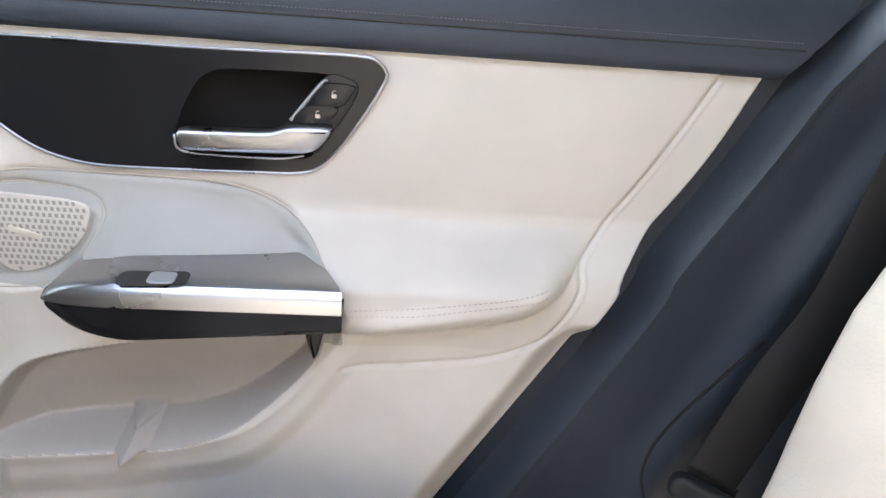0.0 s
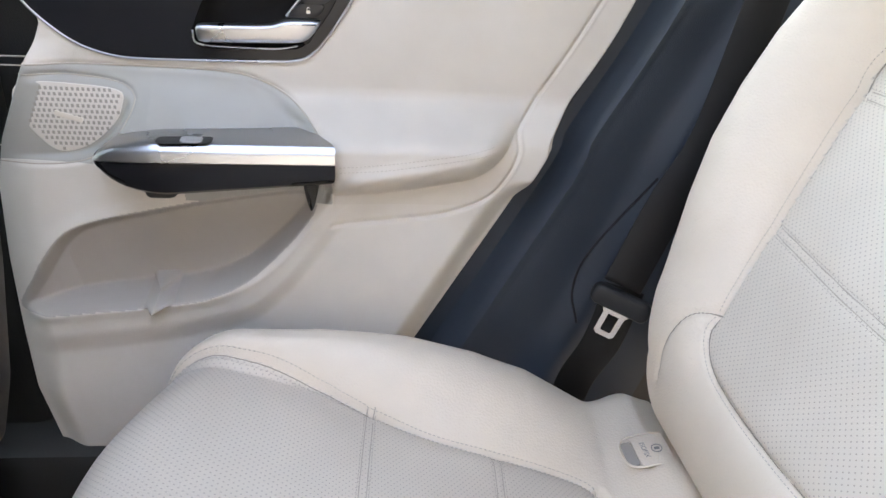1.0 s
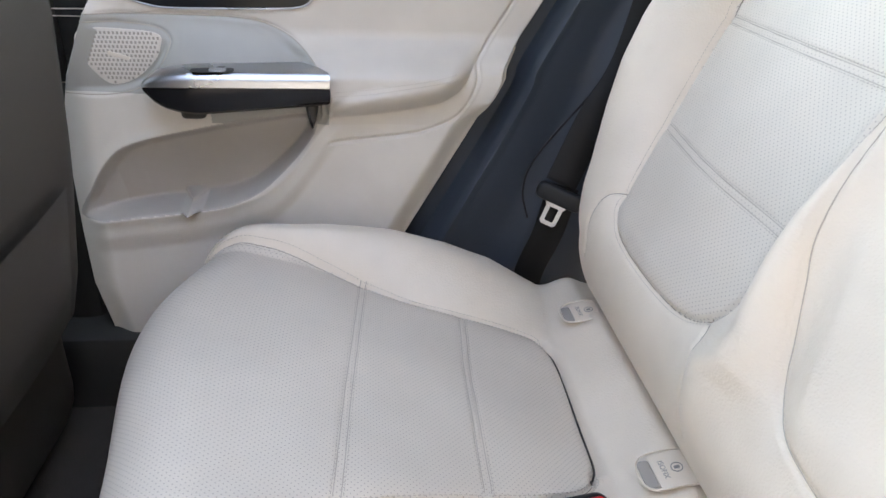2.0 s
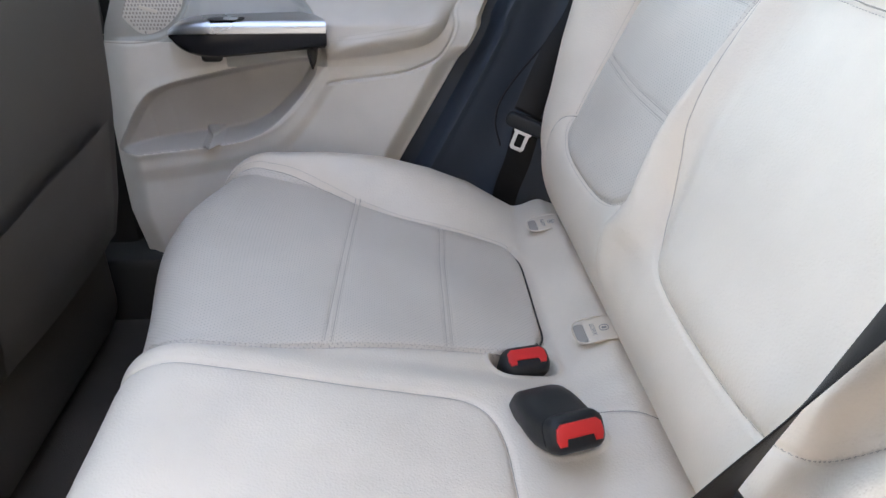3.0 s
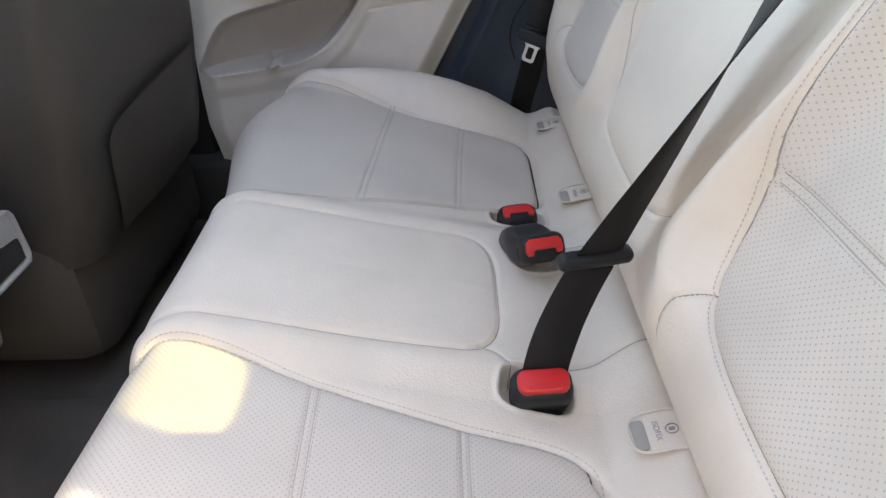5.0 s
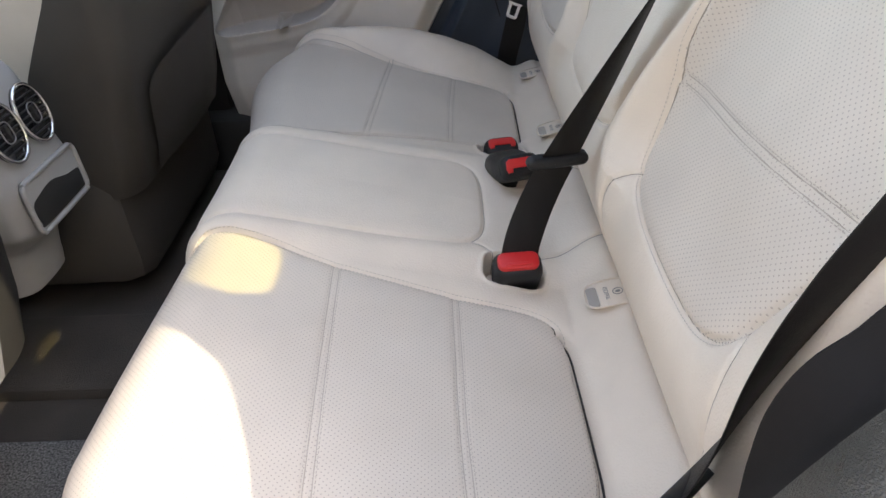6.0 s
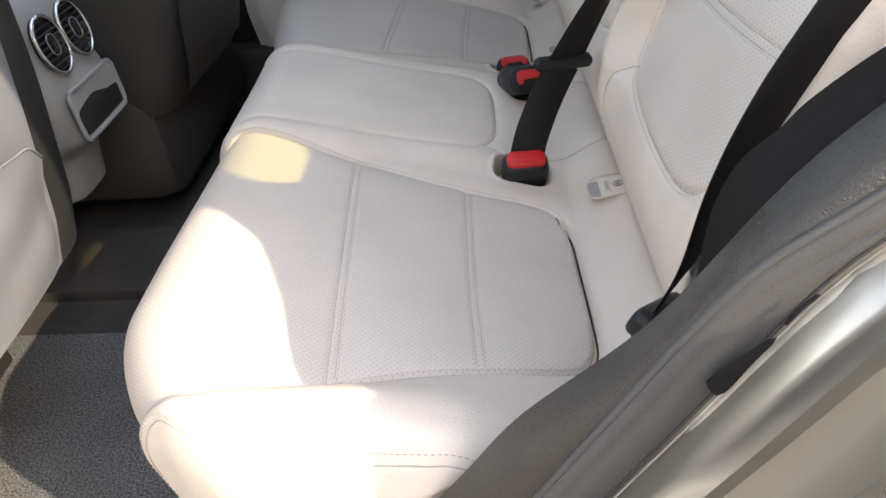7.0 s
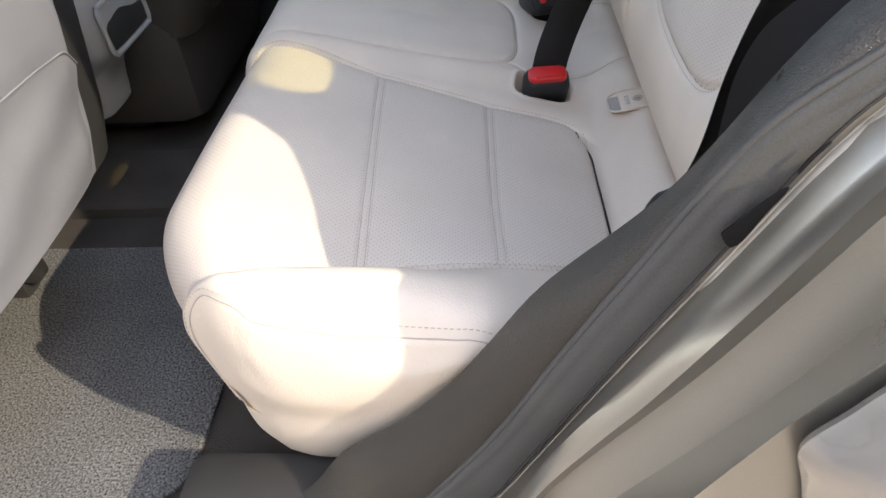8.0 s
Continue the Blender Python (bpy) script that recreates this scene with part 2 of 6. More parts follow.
def stitches(name, place, lines, material, parent, length=0.0042, gap=0.0024, wide=0.0011, high=0.0009):
    """Rows of small threads along lines of a surface; place(p, q) gives points of that surface."""
    starts, ends = [], []
    for line in lines:
        seg = np.r_[0, np.cumsum(np.linalg.norm(np.diff(line, axis=0), axis=1))]
        at = np.arange(int(seg[-1] / (length + gap))) * (length + gap)
        for out, v in ((starts, at), (ends, at + length)):
            out.append(np.stack([np.interp(v, seg, line[:, 0]), np.interp(v, seg, line[:, 1])], 1))
    a, b = np.vstack(starts), np.vstack(ends)
    m = (a + b) / 2
    n = len(a)
    pts = np.vstack([a, b, m, m + (0.002, 0), m + (0, 0.002)])
    A, B, M, P, Q = np.split(place(pts[:, 0], pts[:, 1]), 5)
    nrm = np.cross(P - M, Q - M)
    nrm /= np.linalg.norm(nrm, axis=1)[:, None] + 1e-12
    away = np.array([-0.4, -0.25, 0.9])        # every sewn face looks up, forward or to the left
    nrm *= np.where(nrm @ away < 0, -1, 1)[:, None]
    along = B - A
    side = np.cross(along, nrm)
    side *= wide / 2 / (np.linalg.norm(side, axis=1)[:, None] + 1e-12)
    up = nrm * high
    verts = np.stack([A - side, A + side, B + side, B - side, A + along * 0.2 + up, B - along * 0.2 + up], 1).reshape(-1, 3)
    faces = []
    for k in range(n):
        o = 6 * k
        faces += [(o, o + 1, o + 4), (o + 1, o + 2, o + 5, o + 4), (o + 2, o + 3, o + 5), (o + 3, o, o + 4, o + 5)]
    return from_arrays(name, verts, faces, material, parent, smooth=False)


def seams(name, place, lines, parent, radius=0.0009, material=None):
    """Thin dark joints along the bottom of the grooves between panels."""
    verts, faces = [], []
    for line in lines:
        c = place(line[:, 0], line[:, 1])
        t = np.gradient(c, axis=0)
        t /= np.linalg.norm(t, axis=1)[:, None] + 1e-12
        u = np.cross(t, (0.31, 0.17, 0.93))
        u /= np.linalg.norm(u, axis=1)[:, None] + 1e-12
        v = np.cross(t, u)
        o = len(verts)
        for k in range(len(c)):
            for j in range(6):
                a = math.pi * j / 3
                verts.append(c[k] + radius * (u[k] * math.cos(a) + v[k] * math.sin(a)))
        for k in range(len(c) - 1):
            for j in range(6):
                a, b = o + k * 6 + j, o + k * 6 + (j + 1) % 6
                faces.append((a, b, b + 6, a + 6))
    return from_arrays(name, verts, faces, material or SEAM, parent)


def shift_line(line, d):
    """A line moved sideways by d."""
    t = np.gradient(line, axis=0)
    t /= np.linalg.norm(t, axis=1)[:, None] + 1e-12
    return line + d * np.stack([-t[:, 1], t[:, 0]], axis=1)


def ribbon(name, centre, across, width, material, parent, label="", thick=0.0014, n=60):
    """A strap along a smooth line, with a width direction at each of its points."""
    c = curve(centre, n)
    w = curve(across, n)
    rows = []
    for k in range(len(c)):
        t = c[min(k + 1, n)] - c[max(k - 1, 0)]
        t /= np.linalg.norm(t)
        s = w[k] - t * np.dot(w[k], t)
        s /= np.linalg.norm(s)
        m = np.cross(t, s) * thick / 2
        e = s * width / 2
        rows.append([c[k] - e, c[k] - e * 0.96 + m, c[k] + m, c[k] + e * 0.96 + m, c[k] + e, c[k] + e * 0.96 - m, c[k] - m, c[k] - e * 0.96 - m])
    verts = np.array(rows).reshape(-1, 3)
    faces = []
    for k in range(n):
        for j in range(8):
            a, b = k * 8 + j, k * 8 + (j + 1) % 8
            faces.append((a, b, b + 8, a + 8))
    faces += [tuple(range(7, -1, -1)), tuple(n * 8 + j for j in range(8))]
    return from_arrays(name, verts, faces, material, parent, label)


def loft(name, sections, material, parent, label="", close=True, caps=True, smooth=True, sharp=40):
    """A skin over cross-sections of equal count."""
    s = np.array(sections, float)
    r, c, _ = s.shape
    bm = bmesh.new()
    v = [[bm.verts.new(s[i, j]) for j in range(c)] for i in range(r)]
    for i in range(r - 1):
        for j in range(c if close else c - 1):
            q = [v[i][j], v[i][(j + 1) % c], v[i + 1][(j + 1) % c], v[i + 1][j]]
            if len({tuple(np.round(x.co, 6)) for x in q}) > 2:
                bm.faces.new(q)
    if caps and close:
        for row in (v[0], v[-1]):
            bm.faces.new(row)
    bmesh.ops.remove_doubles(bm, verts=bm.verts, dist=1e-6)
    me = bpy.data.meshes.new(name)
    bmesh.ops.recalc_face_normals(bm, faces=bm.faces)
    bm.to_mesh(me)
    bm.free()
    me.materials.append(material)
    if smooth:
        me.polygons.foreach_set("use_smooth", [True] * len(me.polygons))
        me.set_sharp_from_angle(angle=radians(sharp))
    return hang(new(name, me), parent, label)


def slab(name, loop, frame_m, depth, bevel, material, parent, label="", segments=3):
    """A plate from a 2D loop in the plane of frame_m (x, y), raised by depth along its z with rounded upper edges."""
    loop = np.array(loop, float)
    n = len(loop)
    cen = loop.mean(0)
    t = np.roll(loop, -1, 0) - np.roll(loop, 1, 0)
    t /= np.linalg.norm(t, axis=1)[:, None] + 1e-12
    nrm = np.stack([t[:, 1], -t[:, 0]], 1)
    area = 0.5 * np.sum(loop[:, 0] * np.roll(loop[:, 1], -1) - np.roll(loop[:, 0], -1) * loop[:, 1])
    if area < 0:
        nrm = -nrm
    rings = [(0.0, 0.0), (0.0, depth - bevel)]
    for k in range(1, segments + 1):
        a = k / segments * math.pi / 2
        rings.append((bevel * (1 - math.cos(a)), depth - bevel + bevel * math.sin(a)))
    bm = bmesh.new()
    vs = []
    for inset, h in rings:
        vs.append([bm.verts.new(frame_m @ Vector((*(p - q * inset), h))) for p, q in zip(loop, nrm)])
    for a, b in zip(vs[:-1], vs[1:]):
        for j in range(n):
            bm.faces.new((a[j], a[(j + 1) % n], b[(j + 1) % n], b[j]))
    bm.faces.new(vs[-1])
    bm.faces.new(vs[0][::-1])
    return part(name, bm, material, parent, label)


def rounded(w, h, r, n=6):
    """A rounded rectangle about the origin."""
    out = []
    for cx, cy, a0 in ((w / 2 - r, h / 2 - r, 0), (-w / 2 + r, h / 2 - r, 90), (-w / 2 + r, -h / 2 + r, 180), (w / 2 - r, -h / 2 + r, 270)):
        for k in range(n + 1):
            a = radians(a0 + 90 * k / n)
            out.append((cx + r * math.cos(a), cy + r * math.sin(a)))
    return out


def tube(name, points, radius, material, parent, label="", n=60, sides=8, closed=False):
    c = curve(points, n, closed)
    m = len(c)
    verts, faces = [], []
    ref = np.array([0.31, 0.17, 0.93])
    for k in range(m):
        t = (c[(k + 1) % m] - c[k - 1]) if closed else (c[min(k + 1, m - 1)] - c[max(k - 1, 0)])
        t = t / (np.linalg.norm(t) + 1e-12)
        u = np.cross(t, ref)
        u /= np.linalg.norm(u)
        v = np.cross(t, u)
        for j in range(sides):
            a = 2 * math.pi * j / sides
            verts.append(c[k] + radius * (u * math.cos(a) + v * math.sin(a)))
    for k in range(m if closed else m - 1):
        for j in range(sides):
            a, b = k * sides + j, k * sides + (j + 1) % sides
            a2, b2 = ((k + 1) % m) * sides + j, ((k + 1) % m) * sides + (j + 1) % sides
            faces.append((a, b, b2, a2))
    if not closed:
        faces += [tuple(range(sides - 1, -1, -1)), tuple((m - 1) * sides + j for j in range(sides))]
    return from_arrays(name, verts, faces, material, parent, label)


def plane_m(origin, xaxis, yaxis):
    x, y = Vector(xaxis).normalized(), Vector(yaxis)
    z = x.cross(y).normalized()
    y = z.cross(x)
    m = Matrix((x, y, z)).transposed().to_4x4()
    m.translation = origin
    return m


def pieces(name, outer, holes, y, thick, material, parent=None, label=""):
    """An upright panel across y from an outline in (x, z) with openings through it."""
    from mathutils.geometry import tessellate_polygon
    loops = [[Vector((a, b, 0)) for a, b in outer]] + [[Vector((a, b, 0)) for a, b in h] for h in holes]
    flat = [p for q in loops for p in q]
    tris = tessellate_polygon(loops)
    bm = bmesh.new()
    v0 = [bm.verts.new((p.x, y, p.y)) for p in flat]
    v1 = [bm.verts.new((p.x, y + thick, p.y)) for p in flat]
    for t in tris:
        bm.faces.new([v0[i] for i in t])
        bm.faces.new([v1[i] for i in t][::-1])
    k = 0
    for q in loops:
        for i in range(len(q)):
            a, b = k + i, k + (i + 1) % len(q)
            bm.faces.new((v0[a], v0[b], v1[b], v1[a]))
        k += len(q)
    return part(name, bm, material, parent, label, smooth=False)


# ---- the street and the car's shell ----
bm = bmesh.new()
bmesh.ops.create_grid(bm, x_segments=8, y_segments=8, size=400)
tagged(part("ground", bm, ASPHALT, None), "dusty pale paving under the car", "ground", kind="structure")


def block(name, lo, hi, material, parent=None, label="", bevel=0.01):
    bm = bmesh.new()
    bmesh.ops.create_cube(bm, size=1)
    c, d = (Vector(lo) + Vector(hi)) / 2, Vector(hi) - Vector(lo)
    for v in bm.verts:
        v.co = Vector((v.co.x * d.x, v.co.y * d.y, v.co.z * d.z)) + c
    bmesh.ops.bevel(bm, geom=bm.edges[:], offset=bevel, segments=2, profile=0.5, affect="EDGES")
    return part(name, bm, material, parent, label)


FLOOR_Z = 0.30
tagged(block("floor", (-1.7, -0.70, FLOOR_Z - 0.05), (0.45, 0.76, FLOOR_Z), CARPET), "dark carpeted car floor", "floor", kind="structure")
bm = bmesh.new()
for lo, hi in (((-0.95, -0.77), (1.75, -0.40)), ((-0.95, 0.50), (1.75, 0.89)), ((-0.95, -0.40), (-0.80, 0.50)), ((0.25, -0.40), (1.75, 0.50))):
    geom = bmesh.ops.create_cube(bm, size=1)["verts"]
    for v in geom:
        v.co = Vector((lo[0] + (hi[0] - lo[0]) * (v.co.x + 0.5), lo[1] + (hi[1] - lo[1]) * (v.co.y + 0.5), 1.565 + 0.065 * (v.co.z + 0.5)))
tagged(part("ceiling", bm, HEADLINER, None, smooth=False), "pale cloth roof lining round the added glass panel", "ceiling", kind="structure")
# unseen, assumed roof glass; added for bluish sky light on the cushions
bm = bmesh.new()
bmesh.ops.create_grid(bm, x_segments=1, y_segments=1, size=0.5)
for v in bm.verts:
    v.co = Vector((-0.275 + 1.05 * v.co.x, 0.05 + 0.90 * v.co.y, 1.60))
tagged(part("window_5", bm, GLASS_ROOF, None), "assumed roof glass, added to light the cushions from above", "window", kind="structure")
# unseen wall, added to cut the sky light through the open door
tagged(block("wall_added", (-25, -6.6, -0.02), (25, -6.2, 6.4), RENDERED, bevel=0.02), "unseen warm grey wall added to block low sky light", "wall", kind="structure")
tagged(block("wall_front", (-1.75, -0.78, 0.3), (-1.55, 0.84, 0.98), SOFT_BLACK), "black dashboard bulkhead", "wall", kind="structure")
tagged(block("wall_rear", (1.68, -0.76, 0.3), (1.75, 0.82, 1.0), BLACK), "black tailgate lining", "wall", kind="structure")
tagged(block("load_floor", (0.45, -0.72, 0.55), (1.70, 0.78, 0.60), CARPET), "dark carpeted load floor", "floor", kind="structure")

# left body side: the rear door's opening, and the small window behind it
NEAR_Y = -0.745
aperture = [tuple(p) for p in curve([(0.03, 0.34), (0.11, 0.415), (0.157, 0.485), (0.214, 0.607), (0.250, 0.682), (0.299, 0.785), (0.350, 0.88), (0.415, 0.955), (0.495, 1.05), (0.566, 1.145), (0.590, 1.225), (0.575, 1.33), (0.535, 1.43), (0.47, 1.50)], 70)]
door_gap = [(-0.58, 0.36)] + aperture + [(-0.40, 1.51), (-0.48, 1.40), (-0.58, 1.05)]
quarter = [tuple(p) for p in curve([(0.732, 1.370), (0.738, 1.345), (0.762, 1.322), (0.80, 1.338), (0.842, 1.365), (0.910, 1.420), (0.968, 1.472), (0.976, 1.492), (0.962, 1.518), (0.935, 1.524), (0.900, 1.516), (0.80, 1.442)], 80, True)]
outer = [(-1.75, 0.26), (1.75, 0.40), (1.75, 1.0), (1.55, 1.57), (-0.72, 1.57), (-1.55, 1.0), (-1.75, 0.9)]
side = pieces("body_side", outer, [door_gap, quarter], NEAR_Y, 0.006, BLACK)
tagged(side, "black lined body side with an open door gap", "car body", kind="structure")
pane = pieces("window_1", quarter, [], NEAR_Y + 0.001, 0.004, GLASS)
tagged(pane, "small tinted quarter window", "window", kind="structure")

tagged(block("sill_right", (-1.6, 0.72, 0.22), (0.45, 0.90, 0.44), BLACK, bevel=0.02), "black plastic sill under the closed door", "sill", kind="structure")
tagged(block("pillar_right", (-0.66, 0.79, 0.40), (-0.43, 0.87, 1.46), BLACK, bevel=0.02), "black trimmed middle pillar", "pillar trim", kind="structure")

# right body side: openings above the belt line
far_gap = [(-0.50, 1.13), (0.40, 1.13), (0.52, 1.40), (-0.42, 1.42)]
far_front = [(-1.40, 1.10), (-0.60, 1.13), (-0.56, 1.42), (-0.95, 1.42)]
far_quarter = [(0.66, 1.14), (1.25, 1.16), (1.15, 1.38), (0.70, 1.38)]
side = pieces("wall_right", outer, [far_gap, far_front, far_quarter], 0.86, 0.03, BLACK)
tagged(side, "black lined right body side with windows", "car body", kind="structure")
for k, gap in enumerate((far_gap, far_front, far_quarter)):
    pane = pieces("window_%d" % (k + 2), gap, [], 0.872, 0.004, GLASS_CLEAR)
    pane.visible_shadow = False
    tagged(pane, "clear side window in the right body side", "window", kind="structure")


def screen(name, x0, z0, x1, z1, y0, y1, material, label):
    """A sloping pane across the car."""
    bm = bmesh.new()
    way = Vector((z1 - z0, 0, x0 - x1)).normalized() * 0.002
    for side_way in (way, -way):
        bm.faces.new([bm.verts.new(Vector(c) + side_way) for c in ((x0, y0, z0), (x0, y1, z0), (x1, y1, z1), (x1, y0, z1))])
    return tagged(part(name, bm, material, None, smooth=False), label, "window", kind="structure")


# both panes are unseen; their tint is chosen to cut daylight inside
screen("window_6", -1.60, 0.98, -0.93, 1.57, -0.75, 0.86, GLASS_SCREEN, "unseen sloping windscreen, tinted to dim the daylight")
screen("window_7", 1.74, 1.0, 1.55, 1.57, -0.75, 0.86, GLASS_PRIVACY, "unseen tailgate window, tinted dark to dim the daylight")

# ---- rear cushion ----
SLOPE = 0.226
ALPHA = math.atan(SLOPE)
TURN_R, TOP_END = 0.058, 0.130


def cushion_base(s):
    """Side section of the cushion: s is -x on top, then runs round the front and down. Returns x, z and the outward way."""
    s = np.asarray(s, float)
    x, z = -s, 0.622 + SLOPE * s
    nx, nz = np.full(s.shape, math.sin(ALPHA)), np.full(s.shape, math.cos(ALPHA))
    x0, z0 = -TOP_END, 0.622 + SLOPE * TOP_END
    cx, cz = x0 - TURN_R * math.sin(ALPHA), z0 - TURN_R * math.cos(ALPHA)
    full = ALPHA + radians(98)
    a = np.clip((s - TOP_END) / TURN_R, 0, full)
    ang = math.pi / 2 - ALPHA + a          # from +x, turning towards the front
    ax, az = np.cos(ang), np.sin(ang)
    on = s > TOP_END
    cx, cz = x0 - TURN_R * math.cos(math.pi / 2 - ALPHA), z0 - TURN_R * math.sin(math.pi / 2 - ALPHA)
    rest = np.clip(s - TOP_END - TURN_R * full, 0, None)
    end = math.pi / 2 - ALPHA + full
    x = np.where(on, cx + TURN_R * ax - math.sin(end) * rest * 1.0, x)
    z = np.where(on, cz + TURN_R * az + math.cos(end) * rest * 1.0, z)
    return x, z, np.where(on, ax, nx), np.where(on, az, nz)


# seams in the plan (x, distance from the middle); mirrored to both seats
INNER = [(-0.40, 0.172), (-0.25, 0.180), (-0.19, 0.180), (-0.165, 0.163), (-0.10, 0.167), (0.0, 0.196), (0.075, 0.213), (0.148, 0.226), (0.225, 0.237), (0.262, 0.256), (0.278, 0.295)]
BACKEDGE = [(0.281, 0.35), (0.282, 0.42), (0.280, 0.48), (0.268, 0.517), (0.243, 0.534)]
OUTER = [(0.155, 0.550), (0.10, 0.561), (0.055, 0.575), (0.0, 0.596), (-0.043, 0.613), (-0.087, 0.627), (-0.126, 0.634), (-0.160, 0.638), (-0.20, 0.632), (-0.26, 0.618), (-0.40, 0.60)]
to_s = lambda pts: [(-x, a) for x, a in pts]
INSERT = curve(to_s(INNER + BACKEDGE + OUTER), 260)
CROSS = [curve([(0.0, 0.196), (-0.008, 0.38), (-0.020, 0.594)], 40), curve([(-0.147, 0.226), (-0.150, 0.38), (-0.157, 0.549)], 40)]
PAD = curve([(0.40, 0.120), (0.20, 0.125), (0.13, 0.124), (0.0, 0.124), (-0.12, 0.123), (-0.158, 0.118), (-0.180, 0.098), (-0.190, 0.06), (-0.191, 0.0)], 120)
RIM = curve([(0.32, 0.662), (0.24, 0.654), (0.201, 0.653), (0.172, 0.657), (0.155, 0.668), (0.135, 0.675), (0.095, 0.679), (0.034, 0.680), (-0.012, 0.681), (-0.063, 0.679), (-0.102, 0.677), (-0.13, 0.676), (-0.20, 0.682), (-0.32, 0.69)], 160)
PADTIE = curve([(-0.165, 0.113), (-0.185, 0.125), (-0.200, 0.145)], 20)
REARTIE = curve([(-0.262, 0.130), (-0.30, 0.118), (-0.37, 0.085)], 20)
SIDE_A, SIDE_R = 0.655, 0.032
SLOTS = [(-0.223, -0.166, 0.078, 0.052, 6), (-0.236, 0.214, 0.082, 0.046, -8), (-0.252, 0.090, 0.072, 0.066, -14)]


def cushion_height(s, y):
    a = np.abs(y)
    x = -s
    h = 0.011 * step(0.19 - a, 0, 0.05)
    out = np.interp(x, [-0.3, -0.16, -0.126, -0.087, -0.043, 0.0, 0.055, 0.155, 0.243, 0.30], [0.612, 0.625, 0.622, 0.618, 0.608, 0.593, 0.575, 0.550, 0.534, 0.52])
    crown = np.interp(x, [-0.4, -0.22, -0.13, -0.05, 0.05, 0.13, 0.20, 0.26, 0.31, 0.36], [0.0, 0.010, 0.028, 0.046, 0.057, 0.056, 0.044, 0.022, 0.006, 0.0])
    k = np.clip((a - out) / np.maximum(0.648 - out, 0.03), 0, 1)
    h = h + crown * np.sin(k * math.pi / 2) ** 1.3
    inn = np.interp(x, [-0.3, -0.165, 0.0, 0.148, 0.262], [0.175, 0.163, 0.196, 0.226, 0.256])
    mid = (a - inn) / (out - inn)
    dish = np.clip(mid * (1 - mid) * 4, 0, 1) * (a > inn) * (a < out)
    h = h - 0.004 * dish * step(x, -0.15, 0.05)
    h = h + 0.056 * step(x, 0.284, 0.340) * (1 - 0.4 * step(a, 0.50, 0.62)) * step(a, 0.02, 0.30)
    h = h + 0.030 * step(x, 0.255, 0.35) * step(0.30 - a, 0.0, 0.28)
    h = h + 0.0018 * np.sin(a * 31 + 2 * x) * np.sin(x * 23 + 1) * step(x, -0.2, 0)
    # seams
    def groove(line, depth, wide):
        d = far_from(s, a, line[::2])
        return depth * np.exp(-(d / wide) ** 2) + depth * 0.5 * np.exp(-(d / (wide * 4)) ** 2)
    h = h - groove(INSERT, 0.0052, 0.0030)
    for line in CROSS:
        h = h - groove(shift_line(line, 0.0038), 0.0012, 0.0018) - groove(shift_line(line, -0.0038), 0.0012, 0.0018)
    h = h - groove(PAD, 0.0042, 0.0030)
    h = h - groove(RIM, 0.0025, 0.0025)
    h = h - np.where(y < 0, groove(PADTIE, 0.002, 0.0022) + groove(REARTIE, 0.003, 0.0026), groove(REARTIE, 0.002, 0.0026))
    h = h - 0.010 * np.exp(-(far_from(s, a, curve(to_s([(0.270, 0.27), (0.283, 0.30), (0.2855, 0.42), (0.284, 0.49), (0.272, 0.522)]), 40)) / 0.0045) ** 2)
    for sx, sy, w, b, turn in SLOTS:
        c, q = math.cos(radians(turn)), math.sin(radians(turn))
        u, v = (s - sx) * c + (y - sy) * q, -(s - sx) * q + (y - sy) * c
        d = np.maximum(np.abs(u) - w / 2 + 0.02, 0) ** 2 + np.maximum(np.abs(v) - b / 2 + 0.02, 0) ** 2
        d = np.sqrt(d) - 0.02
        h = h - 0.030 * step(-d, -0.001, 0.006) + 0.0022 * np.exp(-((d - 0.004) / 0.003) ** 2)
    return h


